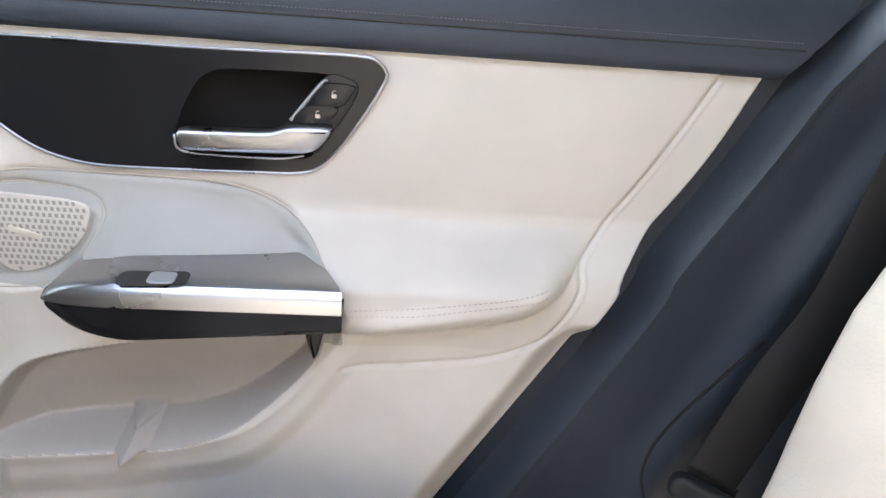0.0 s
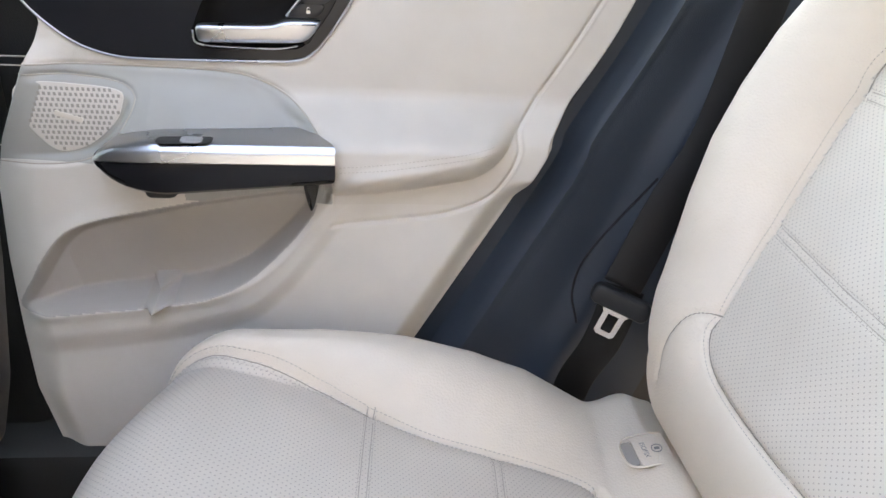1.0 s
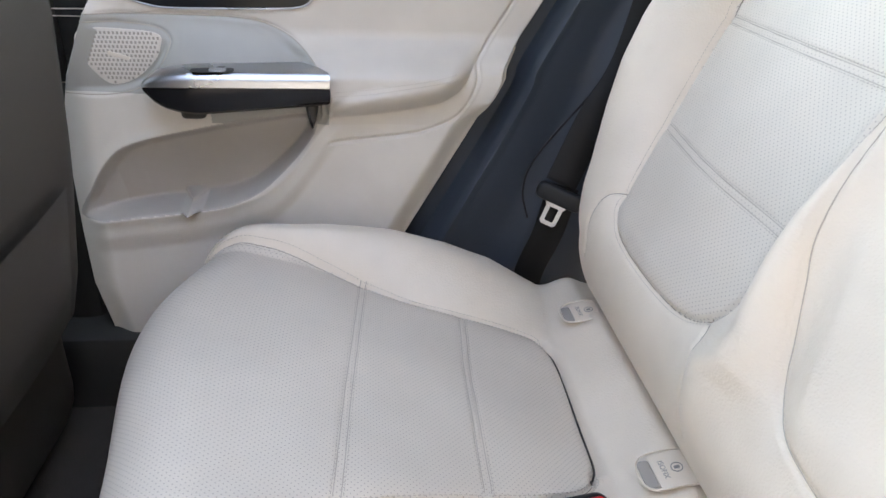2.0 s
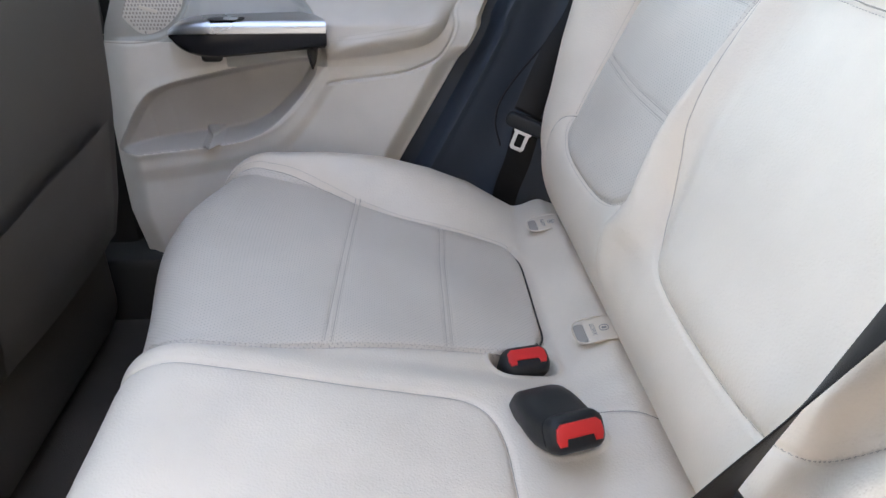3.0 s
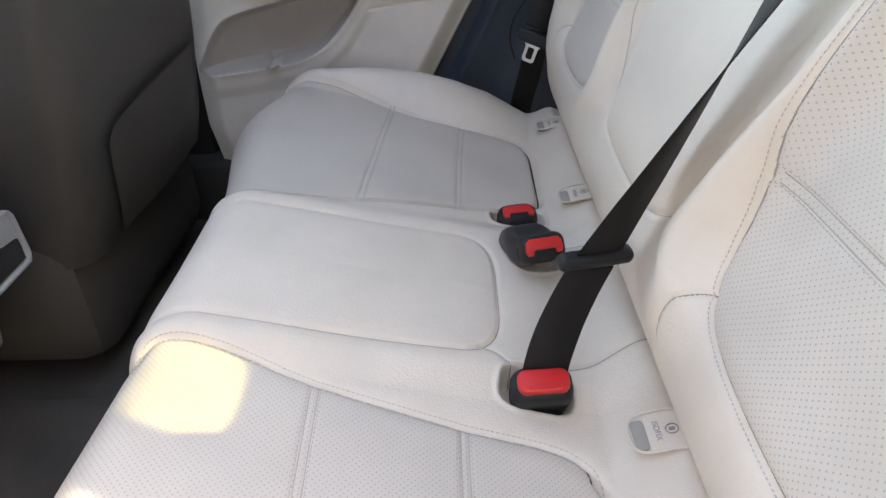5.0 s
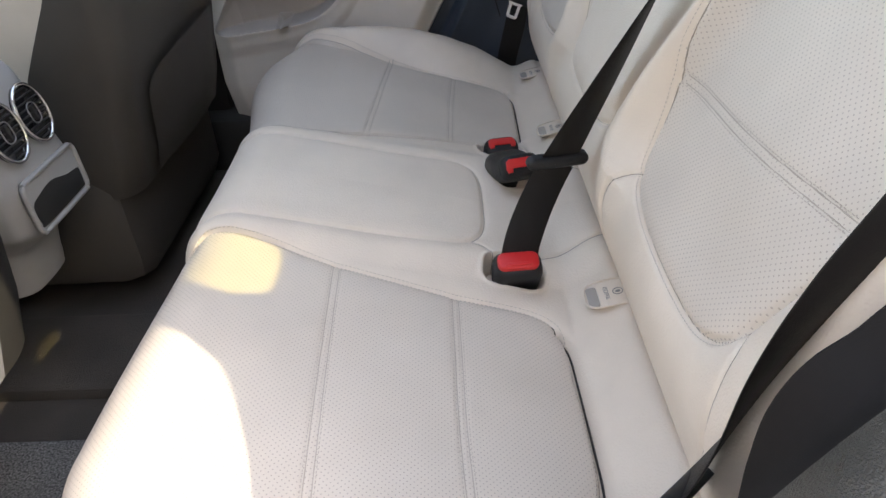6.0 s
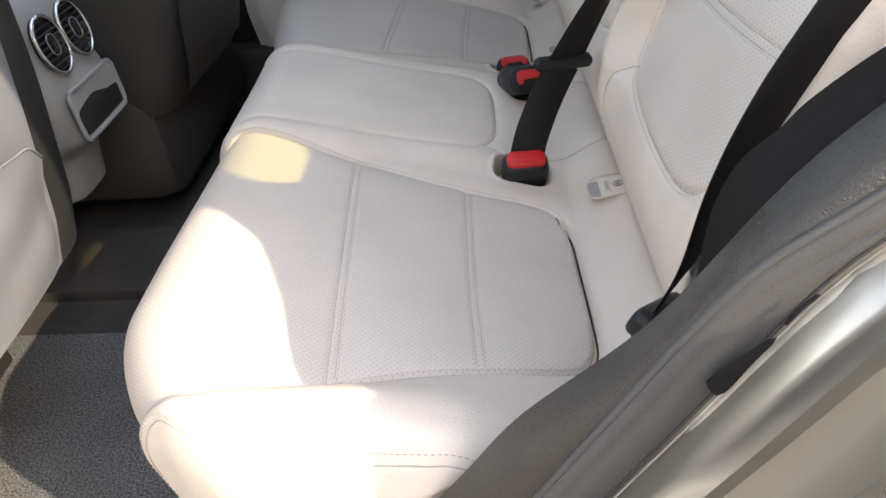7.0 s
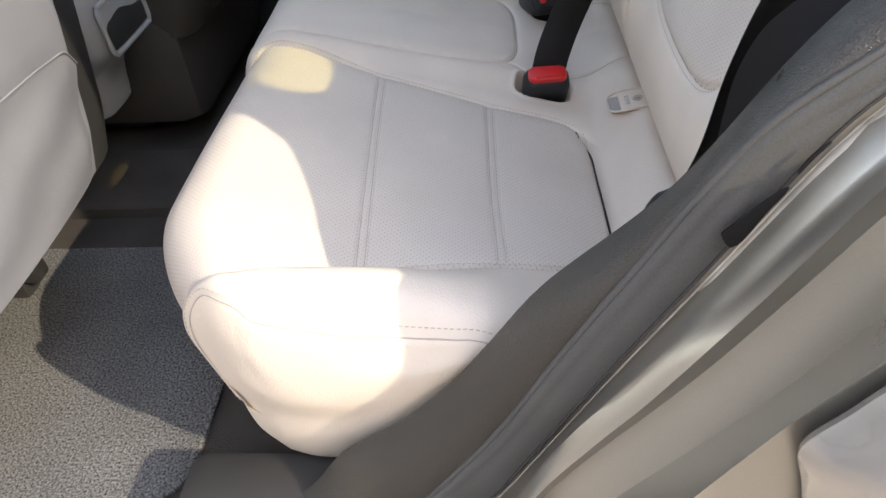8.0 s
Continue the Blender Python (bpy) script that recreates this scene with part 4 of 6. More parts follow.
def door_depth(x, z):
    """How far the door's skin stands in from y = 0.80 towards the seats."""
    crease = np.interp(z, [0.80, 0.845, 0.872, 0.897, 0.921, 0.938, 0.947], [-0.03, -0.026, -0.034, -0.052, -0.082, -0.115, -0.20])
    rear_k = step(x - crease, -0.030, 0.004)
    # upper pad, slightly crowned
    d = 0.012 + 0.010 * np.sin(np.clip((z - 0.88) / 0.20, 0, 1) * math.pi)
    # padded arm ledge behind the pull
    under = np.interp(x, ARM_EDGE[:, 0], ARM_EDGE[:, 1])
    roll = np.clip(far_from(x, z, ARM_EDGE[::2]) / 0.034, 0, 1) * ((z > under) & (x < 0.224))
    arm = step(z, 0.925, 0.872) * np.sin(roll * math.pi / 2)
    d = d + (0.034 * step(z, 0.935, 0.872) + 0.038 * arm) * rear_k
    # well in front, dropping to the pull
    wz = np.interp(x, WELL[:, 0], WELL[:, 1])
    well = np.clip((wz - z) / (wz - 0.885 + 1e-3), 0, 1) * (z < wz)
    foot = np.interp(x, [-0.42, -0.29, -0.23, -0.054], [0.044, 0.054, 0.078, 0.046])
    d = d + (1 - rear_k) * (foot - 0.014) * well ** 1.6
    # lower skin
    low = np.where(x < -0.03, step(z, 0.855, 0.795), step(z, np.minimum(under, 0.885) + 0.002, np.minimum(under, 0.885) - 0.024))
    d = d * (1 - low) + low * (0.048 + 0.012 * step(z, 0.66, 0.50))
    lz = np.interp(x, LEDGE[:, 0], LEDGE[:, 1])
    d = d + 0.007 * step(z, lz - 0.026, lz + 0.008) * step(lz + 0.05, z, z + 0.02) * step(x, 0.12, 0.02)
    # the pocket
    dp = far_from(x, z, np.vstack([POCKET, POCKET[:1]])[::2])
    ip = inside(x, z, POCKET)
    lid = np.interp(x, [-0.412, -0.391, -0.353, -0.315, -0.24, -0.152, -0.065], [0.66, 0.694, 0.747, 0.769, 0.788, 0.806, 0.818])
    deep = step(dp, 0, 0.014) * (0.016 + 0.034 * step(lid - z, 0.0, 0.12))
    d = np.where(ip, d - deep, d)
    d = d + 0.004 * np.exp(-(dp / 0.010) ** 2)
    # rib inside the pocket
    d = d + np.where(ip, 0.042 * np.clip(1 - np.abs(x + 0.246) / 0.018, 0, 1) * step(z, 0.680, 0.676) * np.clip(dp / 0.004, 0, 1), 0)
    # edge strip along the pillar
    g = inside(x, z, np.vstack([GRILLE_RIM, [(-0.47, 0.842), (-0.47, 0.936)]]))
    gd = step(far_from(x, z, GRILLE_RIM[::2]), 0.0, 0.010) * g
    d = d * (1 - gd) + 0.036 * gd
    hc = HANDLE.mean(0)
    d = np.where(inside(x, z, hc + (HANDLE - hc) * 1.04), -0.03, d)
    ri = far_from(x, z, RIM_IN[::2])
    out = np.interp(z, RIM_IN[::-1, 1], RIM_IN[::-1, 0])
    strip = step(x - out, 0.0, 0.008) * step(z, 0.80, 0.83)
    d = d * (1 - strip) + strip * (d - 0.003)
    d = d - 0.004 * np.exp(-(ri / 0.0028) ** 2)
    d = d - 0.0025 * np.exp(-(far_from(x, z, WELL[::2]) / 0.0028) ** 2)
    d = d - 0.003 * np.exp(-(far_from(x, z, GRILLE_RIM[::2]) / 0.0025) ** 2)
    ro = np.interp(z, RIM_OUT[::-1, 1], RIM_OUT[::-1, 0])
    e = step(x - ro, -0.05, -0.006) * step(z, 0.835, 0.80)
    d = d * (1 - e) + 0.018 * e
    d = d - 0.03 * step(x - ro, -0.006, 0.004)
    le = np.interp(z, [0.44, 0.526, 0.613, 0.718, 0.813, 0.865, 0.942, 0.988, 1.07], [-0.415, -0.431, -0.431, -0.428, -0.420, -0.406, -0.372, -0.352, -0.360])
    b = step(le + 0.055 - x, 0.0, 0.045) * step(z, 0.975, 0.94)
    d = d * (1 - b) + 0.040 * b
    d = d - 0.05 * step(le + 0.012 - x, 0.0, 0.012)
    return d


def door_at(x, z):
    x, z = np.asarray(x, float), np.asarray(z, float)
    return np.stack([x, 0.80 - door_depth(x, z), z], axis=-1)


door = thing("door_1", "closed cream rear door lining with a black glossy inlay", "car door", kind="structure", at=(0, 0.8, 0.44))
xv, zv = spread(-0.46, 0.36, 0.0018), spread(0.435, 1.078, 0.0018)
X, Z = np.meshgrid(xv, zv, indexing="ij")
lim = np.interp(Z, RIM_OUT[::-1, 1], RIM_OUT[::-1, 0])
# columns are pulled in so that the sheet ends at the pillar's line and the door's leading edge
lead = np.interp(Z, [0.44, 0.526, 0.613, 0.718, 0.813, 0.865, 0.942, 0.988, 1.07], [-0.415, -0.431, -0.431, -0.428, -0.420, -0.406, -0.372, -0.352, -0.360])
X = lead + (X + 0.46) / (0.36 + 0.46) * (lim + 0.006 - lead)
pos = door_at(X, Z)
fx, fz = (X[:-1, :-1] + X[1:, 1:]) / 2, (Z[:-1, :-1] + Z[1:, 1:]) / 2
reg = np.zeros(fx.shape, int)
rin = np.interp(fz, RIM_IN[::-1, 1], RIM_IN[::-1, 0])
reg[(fz < 0.80)] = 3
reg[(fz >= 0.78) & (fx > rin)] = 1
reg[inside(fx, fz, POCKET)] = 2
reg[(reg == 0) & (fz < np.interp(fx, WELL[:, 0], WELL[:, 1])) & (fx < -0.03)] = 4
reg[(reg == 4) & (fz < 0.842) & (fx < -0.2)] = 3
reg[(reg == 0) & (fz < 0.862)] = 5
sheet(pos, np.stack([X, Z], -1), reg, {0: ("upper_pad", PANEL, "cream padded upper skin"), 1: ("edge_strip", HARD, ""), 2: ("door_pocket", POCKET_SHADE, "hollow map pocket, recess shade in its colour"), 3: ("lower_skin", HARD, ""),
      4: ("arm_well", WELL_SKIN, "darker greyish moulded well"), 5: ("arm_pad", PANEL, "padded arm rest")}, door, (0, -1, 0))
seams("well_seam", door_at, [WELL], door, 0.0011, SOFT_SEAM)
seams("grille_seam", door_at, [GRILLE_RIM], door, 0.0009, SOFT_SEAM)
arm_line = curve([(-0.020, 0.853), (0.021, 0.857), (0.07, 0.864), (0.12, 0.872), (0.160, 0.881)], 60)
stitches("stitching", door_at, [shift_line(arm_line, 0.0030), shift_line(arm_line, -0.0030)], THREAD, door, 0.0026, 0.0020, 0.0009, 0.0007)

# dark belt rail above the door skin
rail = [(0.792, 1.068), (0.781, 1.072), (0.779, 1.080), (0.7795, 1.091), (0.7825, 1.0945), (0.7815, 1.098), (0.784, 1.108), (0.792, 1.126), (0.808, 1.144), (0.832, 1.156), (0.862, 1.158), (0.862, 1.068)]
loft("belt_rail", [[(-0.55 + (0.55 + 0.338 + 0.92 * (z - 1.070)) * k, y, z) for y, z in rail] for k in np.linspace(0, 1, 40)], SOFT_BLACK, door, "black soft rail under the window", sharp=70)
seam = curve([(-0.5, 0.0), (-0.1, 0.0), (0.35, 0.0)], 60)
stitches("rail_stitching", lambda p, q: np.stack([p, 0.7815 - 0 * p + q * 0.25, 1.1005 + q], -1), [seam], DARK_THREAD, door, 0.0020, 0.0014, 0.0008, 0.0007)
tube("rail_crease", [(-0.5, 0.7815, 1.0945), (-0.1, 0.7815, 1.0945), (0.352, 0.7815, 1.0945)], 0.0009, GAP, door, n=60, sides=6)

# glossy inlay with its bright rim
GLOSS = curve([(-0.355, 1.063), (-0.311, 1.064), (-0.175, 1.064), (-0.06, 1.066), (-0.016, 1.0655), (-0.003, 1.061), (0.003, 1.051), (-0.002, 1.040), (-0.013, 1.021), (-0.030, 0.995), (-0.047, 0.974), (-0.060, 0.964), (-0.08, 0.960), (-0.137, 0.958), (-0.235, 0.956), (-0.272, 0.959), (-0.305, 0.970), (-0.335, 0.992), (-0.355, 1.015), (-0.363, 1.040)], 160, True)
pieces("inlay", GLOSS, [HANDLE], 0.7762, 0.012, PIANO, door, "glossy black inlay")
tube("inlay_rim", [(x, 0.7765, z) for x, z in GLOSS[::3]], 0.0016, CHROME, door, "thin bright rim", n=160, sides=6, closed=True)

# inner door handle in a hollow of the inlay
cen = HANDLE.mean(0)
grip = loft("handle_hollow", [[(*(cen + (p - cen) * k)[:1], y, (cen + (p - cen) * k)[1]) for p in HANDLE] for k, y in ((1.0, 0.7755), (0.985, 0.7772), (0.94, 0.782), (0.86, 0.790), (0.72, 0.797), (0.45, 0.801), (0.001, 0.802))], HOLLOW, door, "matt black handle hollow", close=True, caps=False)
slab("key_plate", curve([(-0.082, 0.998), (-0.078, 1.012), (-0.050, 1.047), (-0.030, 1.0475), (-0.021, 1.040), (-0.028, 1.022), (-0.047, 0.994), (-0.060, 0.980)], 60, True), plane_m((0, 0.786, 0), (1, 0, 0), (0, 0, 1)), 0.0115, 0.001, PIANO, grip)
lever = [(-0.173, 0.997), (-0.150, 0.9985), (-0.100, 1.0005), (-0.088, 1.003), (-0.078, 1.006), (-0.046, 1.007), (-0.043, 1.003), (-0.052, 0.990), (-0.064, 0.983), (-0.090, 0.981), (-0.165, 0.979), (-0.174, 0.985)]
slab("lever", curve(lever, 60, True), plane_m((0, 0.7736, 0), (1, 0, 0), (0, 0, 1)), 0.013, 0.005, CHROME, grip, "satin chrome pull lever")
tube("lever_rim", [(-0.180, 0.773, 0.990), (-0.176, 0.773, 0.976), (-0.14, 0.773, 0.9735), (-0.09, 0.773, 0.974), (-0.068, 0.773, 0.978)], 0.0011, CHROME, grip, n=30, sides=6)
tube("key_rim", [(-0.079, 0.773, 1.009), (-0.070, 0.773, 1.020), (-0.052, 0.773, 1.042), (-0.047, 0.773, 1.045)], 0.0016, CHROME, grip, n=30, sides=6)
for loop, cz, cx in (([(-0.048, 1.042), (-0.025, 1.042), (-0.024, 1.038), (-0.036, 1.024), (-0.062, 1.0245)], 1.034, -0.041), ([(-0.064, 1.0225), (-0.038, 1.0222), (-0.049, 1.009), (-0.076, 1.0085)], 1.016, -0.055)):
    key = slab("lock_key", curve(loop, 40, True), plane_m((0, 0.7736, 0), (1, 0, 0), (0, 0, 1)), 0.0035, 0.001, PIANO, grip, "black lock key with a pale padlock sign")
    mk = plane_m((cx, 0.7700, cz), (1, 0, 0), (0, 0, 1))
    slab("sign", [(p[0], p[1] - 0.0012) for p in rounded(0.0042, 0.0034, 0.0006, 3)], mk, 0.0004, 0.0001, LABEL, key)
    tube("shackle", [mk @ Vector(p) for p in ((-0.0013, 0.0006, 0.0002), (-0.0012, 0.0026, 0.0002), (0.0003, 0.0034, 0.0002), (0.0014, 0.0026, 0.0002))], 0.00035, LABEL, key, n=16, sides=5)

# arm pull: satin top, dark underside
pull, under = [], []
for k in range(61):
    u = (k / 60) ** 1.8
    f = min(1.0, u / 0.30)
    f = math.sqrt(1 - (1 - f) ** 2)
    yin = 0.694 - 0.020 * f + 0.010 * u
    back = 0.696 + (0.752 - 0.696) * f * (0.55 + 0.45 * u)
    top = 0.867 + (0.8895 - 0.867) * f
    edge = 0.866 + (0.884 - 0.866) * f
    mid = 0.865 + (0.869 - 0.865) * f
    bot = 0.863 - (0.863 - 0.829) * math.sqrt(1 - (1 - min(1, u / 0.30)) ** 2) + 0.020 * max(0, u - 0.30)

    def at_x(y):
        return -0.274 + (0.251 - 0.50 * max(0.0, y - 0.690)) * u
    prof = [(0.772, mid), (0.772, top), (back, top), (back * 0.6 + yin * 0.4, top), (yin + 0.014, top - 0.0003), (yin + 0.008, top - 0.0016), (yin + 0.0038, edge), (yin + 0.0012, (edge + mid) / 2 + 0.001), (yin, mid + 0.001), (yin + 0.001, mid)]
    pull.append([(at_x(y), y, z) for y, z in prof])
    prof = [(yin + 0.003, mid - 0.0004), (yin + 0.0035, (mid + bot) / 2), (yin + 0.008, bot + 0.005), (yin + 0.016, bot), (0.772, bot + 0.012), (0.772, mid - 0.0004)]
    under.append([(at_x(min(y, 0.70)), y, z) for y, z in prof])
arm = loft("arm_pull", pull, CHROME, door, "satin metal arm pull", sharp=30)
loft("pull_underside", under, PIANO, door, "black underside of the pull", sharp=35)
slab("pull_bracket", curve([(-0.060, 0.835), (-0.045, 0.836), (-0.047, 0.815), (-0.053, 0.803)], 30, True), plane_m((0, 0.765, 0), (1, 0, 0), (0, 0, 1)), 0.05, 0.004, BLACK, door)
slab("reading_lamp", rounded(0.034, 0.02, 0.009), plane_m((-0.215, 0.715, 0.834), (1, 0, 0), (0, 1, 0)) @ pose(0, 0, 0, 180, 0, 0), 0.016, 0.005, BLACK, door)
sw_m = plane_m((-0.179, 0.6945, 0.8884), (1, 0.10, 0.0), (-0.10, 1, 0.0))
well = slab("switch_frame", rounded(0.056, 0.026, 0.007), sw_m @ pose(0, 0, 0.0011), 0.0003, 0.0001, GAP, arm, "black window switch well")
slab("switch", rounded(0.022, 0.020, 0.005), sw_m @ pose(0.007, 0, 0.0012, 0, 2, 0), 0.0016, 0.0009, SILVER, well, "silver window switch")

# loudspeaker grille: fine bars with a bright dot row
grille = slab("speaker_grille", GRILLE, plane_m((0, 0.7650, 0), (1, 0, 0), (0, 0, 1)), 0.0026, 0.001, HARD, door, "slotted cream speaker grille")
verts, faces = [], []
for row in range(13):
    z = 0.853 + row * 0.0062
    xs = np.arange(-0.405, -0.255, 0.0056) + 0.0028 * (row % 2)
    ok = inside(xs, np.full(len(xs), z + 0.0012), GRILLE + (GRILLE.mean(0) - GRILLE) * 0.05)
    for x in xs[ok]:
        base = len(verts)
        verts += [(x, 0.7620, z), (x + 0.0030, 0.7620, z), (x + 0.0030, 0.7620, z + 0.0038), (x, 0.7620, z + 0.0038)]
        faces.append((base, base + 1, base + 2, base + 3))
tagged(from_arrays("slots", verts, faces, SLOT, grille, smooth=False), kind="stuff")
slab("badge", rounded(0.030, 0.006, 0.001), plane_m((-0.320, 0.7625, 0.892), (1, 0, -0.28), (0.28, 0, 1)), 0.0010, 0.0004, LABEL, grille, "small pale plate")

# ---- right pillar trim behind the door ----
A_LINE = curve([(0.66, 1.42), (0.50, 1.25), (0.398, 1.14), (0.336, 1.072), (0.332, 1.066), (0.295, 0.992), (0.238, 0.889), (0.231, 0.860), (0.195, 0.790), (0.074, 0.572), (-0.03, 0.39)], 90)
B_LINE = curve([(0.72, 1.42), (0.56, 1.15), (0.54, 1.05), (0.52, 0.97), (0.50, 0.90), (0.49, 0.86), (0.47, 0.78), (0.42, 0.58), (0.36, 0.39)], 90)


def pillar(name, sg, label):
    rows = []
    for u in np.linspace(-0.06, 1, 64):
        dep = 0.804 - 0.040 * step(u, 0.09, 0.17) - 0.004 * np.exp(-((u - 0.18) / 0.03) ** 2) + 0.006 * step(u, 0.22, 0.45) - 0.018 * np.exp(-((u - 0.60) / 0.085) ** 2) - 0.018 * step(u, 0.62, 0.95)
        rows.append([(*(a * (1 - u) + b * u)[:1], sg * float(dep), (a * (1 - u) + b * u)[1]) for a, b in zip(A_LINE, B_LINE)])
    ob = loft(name, rows, SOFT_BLACK, None, "", close=False, caps=False)
    return tagged(ob, label, "pillar trim", kind="structure")


pillar("pillar_trim", 1, "blue-black plastic pillar trim beside the seat")

# ---- belts and buckles ----


def tongue(parent, origin, down, out):
    """A belt tongue: dark moulded bar with a bright steel plate that has a slot."""
    m = plane_m(origin, Vector(down).cross(Vector(out)), [-c for c in down])
    if m.col[2].xyz.dot(Vector(out)) < 0:
        m = plane_m(origin, -Vector(down).cross(Vector(out)), [-c for c in down])
    bar = slab("tongue_grip", rounded(0.072, 0.025, 0.010), m @ pose(0, 0, -0.006, 0, 0, 0), 0.013, 0.005, BUCKLE, parent, "black moulded tongue grip")
    bm = bmesh.new()
    outer_l = [(-0.019, -0.008), (0.019, -0.008), (0.013, -0.018), (0.0125, -0.043), (0.009, -0.047), (-0.009, -0.047), (-0.0125, -0.043), (-0.013, -0.018)]
    inner_l = [(-0.0065, -0.018), (0.0065, -0.018), (0.0065, -0.0185), (0.0065, -0.039), (0.005, -0.0405), (-0.005, -0.0405), (-0.0065, -0.039), (-0.0065, -0.0185)]
    rings = []
    for z in (0.0, 0.0026):
        rings.append(([bm.verts.new(m @ Vector((x, y, z))) for x, y in outer_l], [bm.verts.new(m @ Vector((x, y, z))) for x, y in inner_l]))
    for j in range(8):
        k = (j + 1) % 8
        for o, i in rings:
            bm.faces.new((o[j], o[k], i[k], i[j]))
        for w in (0, 1):
            bm.faces.new((rings[0][w][j], rings[0][w][k], rings[1][w][k], rings[1][w][j]))
    part("tongue_plate", bm, BRIGHT, bar, "bright steel tongue plate", smooth=False)
    return bar


far_belt = thing("seat_belt", "black seat belt hanging beside the pillar trim", "seat belt", "rear seat belts", at=(0.30, 0.62, 0.56))
ribbon("upper_strap", [(0.435, 0.715, 1.08), (0.392, 0.688, 0.915), (0.346, 0.666, 0.838), (0.306, 0.650, 0.745)], [(1, -0.2, -0.35)] * 4, 0.047, WEB, far_belt)
ribbon("lower_strap", [(0.312, 0.655, 0.740), (0.300, 0.664, 0.66), (0.287, 0.696, 0.58), (0.280, 0.712, 0.50)], [(1, -0.35, -0.1)] * 4, 0.046, WEB, far_belt)
tongue(far_belt, (0.304, 0.640, 0.729), (-0.30, 0.05, -0.95), (-0.35, -1, 0.1))
tube("loose_edge", [(0.345, 0.70, 0.86), (0.275, 0.685, 0.775), (0.258, 0.680, 0.725), (0.268, 0.675, 0.68)], 0.0016, WEB, far_belt)

mid_belt = thing("seat_belt", "black middle seat belt fastened in its buckle", "seat belt", "rear seat belts", at=(0.24, -0.16, 0.59))
ribbon("upper_strap", [(0.515, -0.150, 1.22), (0.440, -0.146, 1.06), (0.365, -0.142, 0.902), (0.322, -0.140, 0.812), (0.304, -0.139, 0.775), (0.279, -0.138, 0.722)],
       [(-0.76, 0.54, 0.37), (-0.76, 0.54, 0.37), (-0.70, 0.62, 0.30), (-0.15, 0.94, -0.10), (0.42, 0.83, -0.28), (0.96, 0.26, -0.05)], 0.047, WEB, mid_belt)
ribbon("lower_strap", [(0.279, -0.138, 0.722), (0.262, -0.146, 0.690), (0.246, -0.156, 0.655), (0.234, -0.168, 0.622), (0.228, -0.176, 0.590)],
       [(0.96, 0.26, -0.05), (0.98, 0.2, 0), (1, 0.1, 0), (1, 0, 0), (1, 0, 0)], 0.047, WEB, mid_belt)
gm = plane_m((0.279, -0.138, 0.722), (0.96, 0.26, -0.04), (0.30, -0.1, 0.9))
slab("belt_slide", rounded(0.080, 0.017, 0.008), gm @ pose(0, 0, -0.007), 0.014, 0.006, BUCKLE, mid_belt, "black plastic belt slide")


def buckle(at, heading, lean, side, size=1.0, label="black belt buckle with a red release button", cap=False, sleeve=False):
    """A buckle of black plastic with a red press plate; heading turns it about the upright, lean tips it back."""
    b = thing("buckle", label, "belt buckle", "belt buckles", at=at)
    m = Matrix.Translation(at) @ pose(0, 0, 0, 0, 0, heading) @ pose(0, 0, 0, lean, 0, side)
    rows = []
    for z, w, d, r, off in ((-0.045, 0.044, 0.024, 0.007, 0.004), (-0.01, 0.050, 0.028, 0.009, 0.002), (0.010, 0.052, 0.032, 0.010, 0), (0.018, 0.050, 0.031, 0.011, 0), (0.022, 0.045, 0.027, 0.011, 0), (0.0235, 0.038, 0.021, 0.009, 0)):
        if not (sleeve and z < 0):
            rows.append([tuple(m @ Vector((x * size, (y + off) * size, z * size))) for x, y in rounded(w, d, min(r, d / 2 - 0.001), 5)])
    loft("housing", rows, BUCKLE, b)
    mb = m @ pose(0, 0, 0.0222 * size)
    if cap:          # a tongue is pushed in: the button is a plain rounded block with a ridge
        slab("press_button", [(x * size, y * size - 0.001) for x, y in rounded(0.043, 0.021, 0.008)], mb, 0.0062 * size, 0.0030, RED, b, "red press button")
        slab("button_ridge", [(x * size, y * size - 0.007 * size) for x, y in rounded(0.027, 0.004, 0.0015, 3)], mb, 0.0078 * size, 0.0010, RED, b)
        return b
    press = [(-0.019, -0.0085), (-0.013, -0.0085), (-0.012, -0.003), (0.012, -0.003), (0.013, -0.0085), (0.019, -0.0085), (0.021, -0.003), (0.020, 0.006), (0.016, 0.0095), (-0.016, 0.0095), (-0.020, 0.006), (-0.021, -0.003)]
    slab("press_button", [(x * size, y * size) for x, y in press], mb, 0.0032 * size, 0.0012, RED, b, "red press button")
    slab("slot", [(x * size, y * size - 0.0068 * size) for x, y in rounded(0.024, 0.004, 0.001, 3)], mb, 0.0012 * size, 0.0004, PIANO, b)
    if sleeve:       # the soft sleeve that carries it, lying on the seat
        rows = []
        for z, y, w, d in ((0.006, 0.000, 0.051, 0.031), (-0.006, 0.002, 0.054, 0.036), (-0.018, 0.006, 0.056, 0.040), (-0.030, 0.011, 0.056, 0.040), (-0.042, 0.016, 0.054, 0.036), (-0.054, 0.018, 0.052, 0.032), (-0.066, 0.014, 0.050, 0.028), (-0.084, -0.006, 0.048, 0.026)):
            rows.append([tuple(m @ Vector((px * size, (py + y) * size, z * size))) for px, py in rounded(w, d, d * 0.36, 5)])
        loft("sleeve", rows, BUCKLE, b, "black rubber sleeve")
    return b


buckle((0.227, -0.174, 0.578), 4, 20, 0, 1.24, "black buckle with a red button, its belt fastened", cap=True)
buckle((0.248, 0.052, 0.615), 14, 52, 0, 1.18, "black belt buckle in a rubber sleeve, with a red button", sleeve=True)
buckle((0.235, 0.212, 0.563), 10, 22, 0, 1.16)

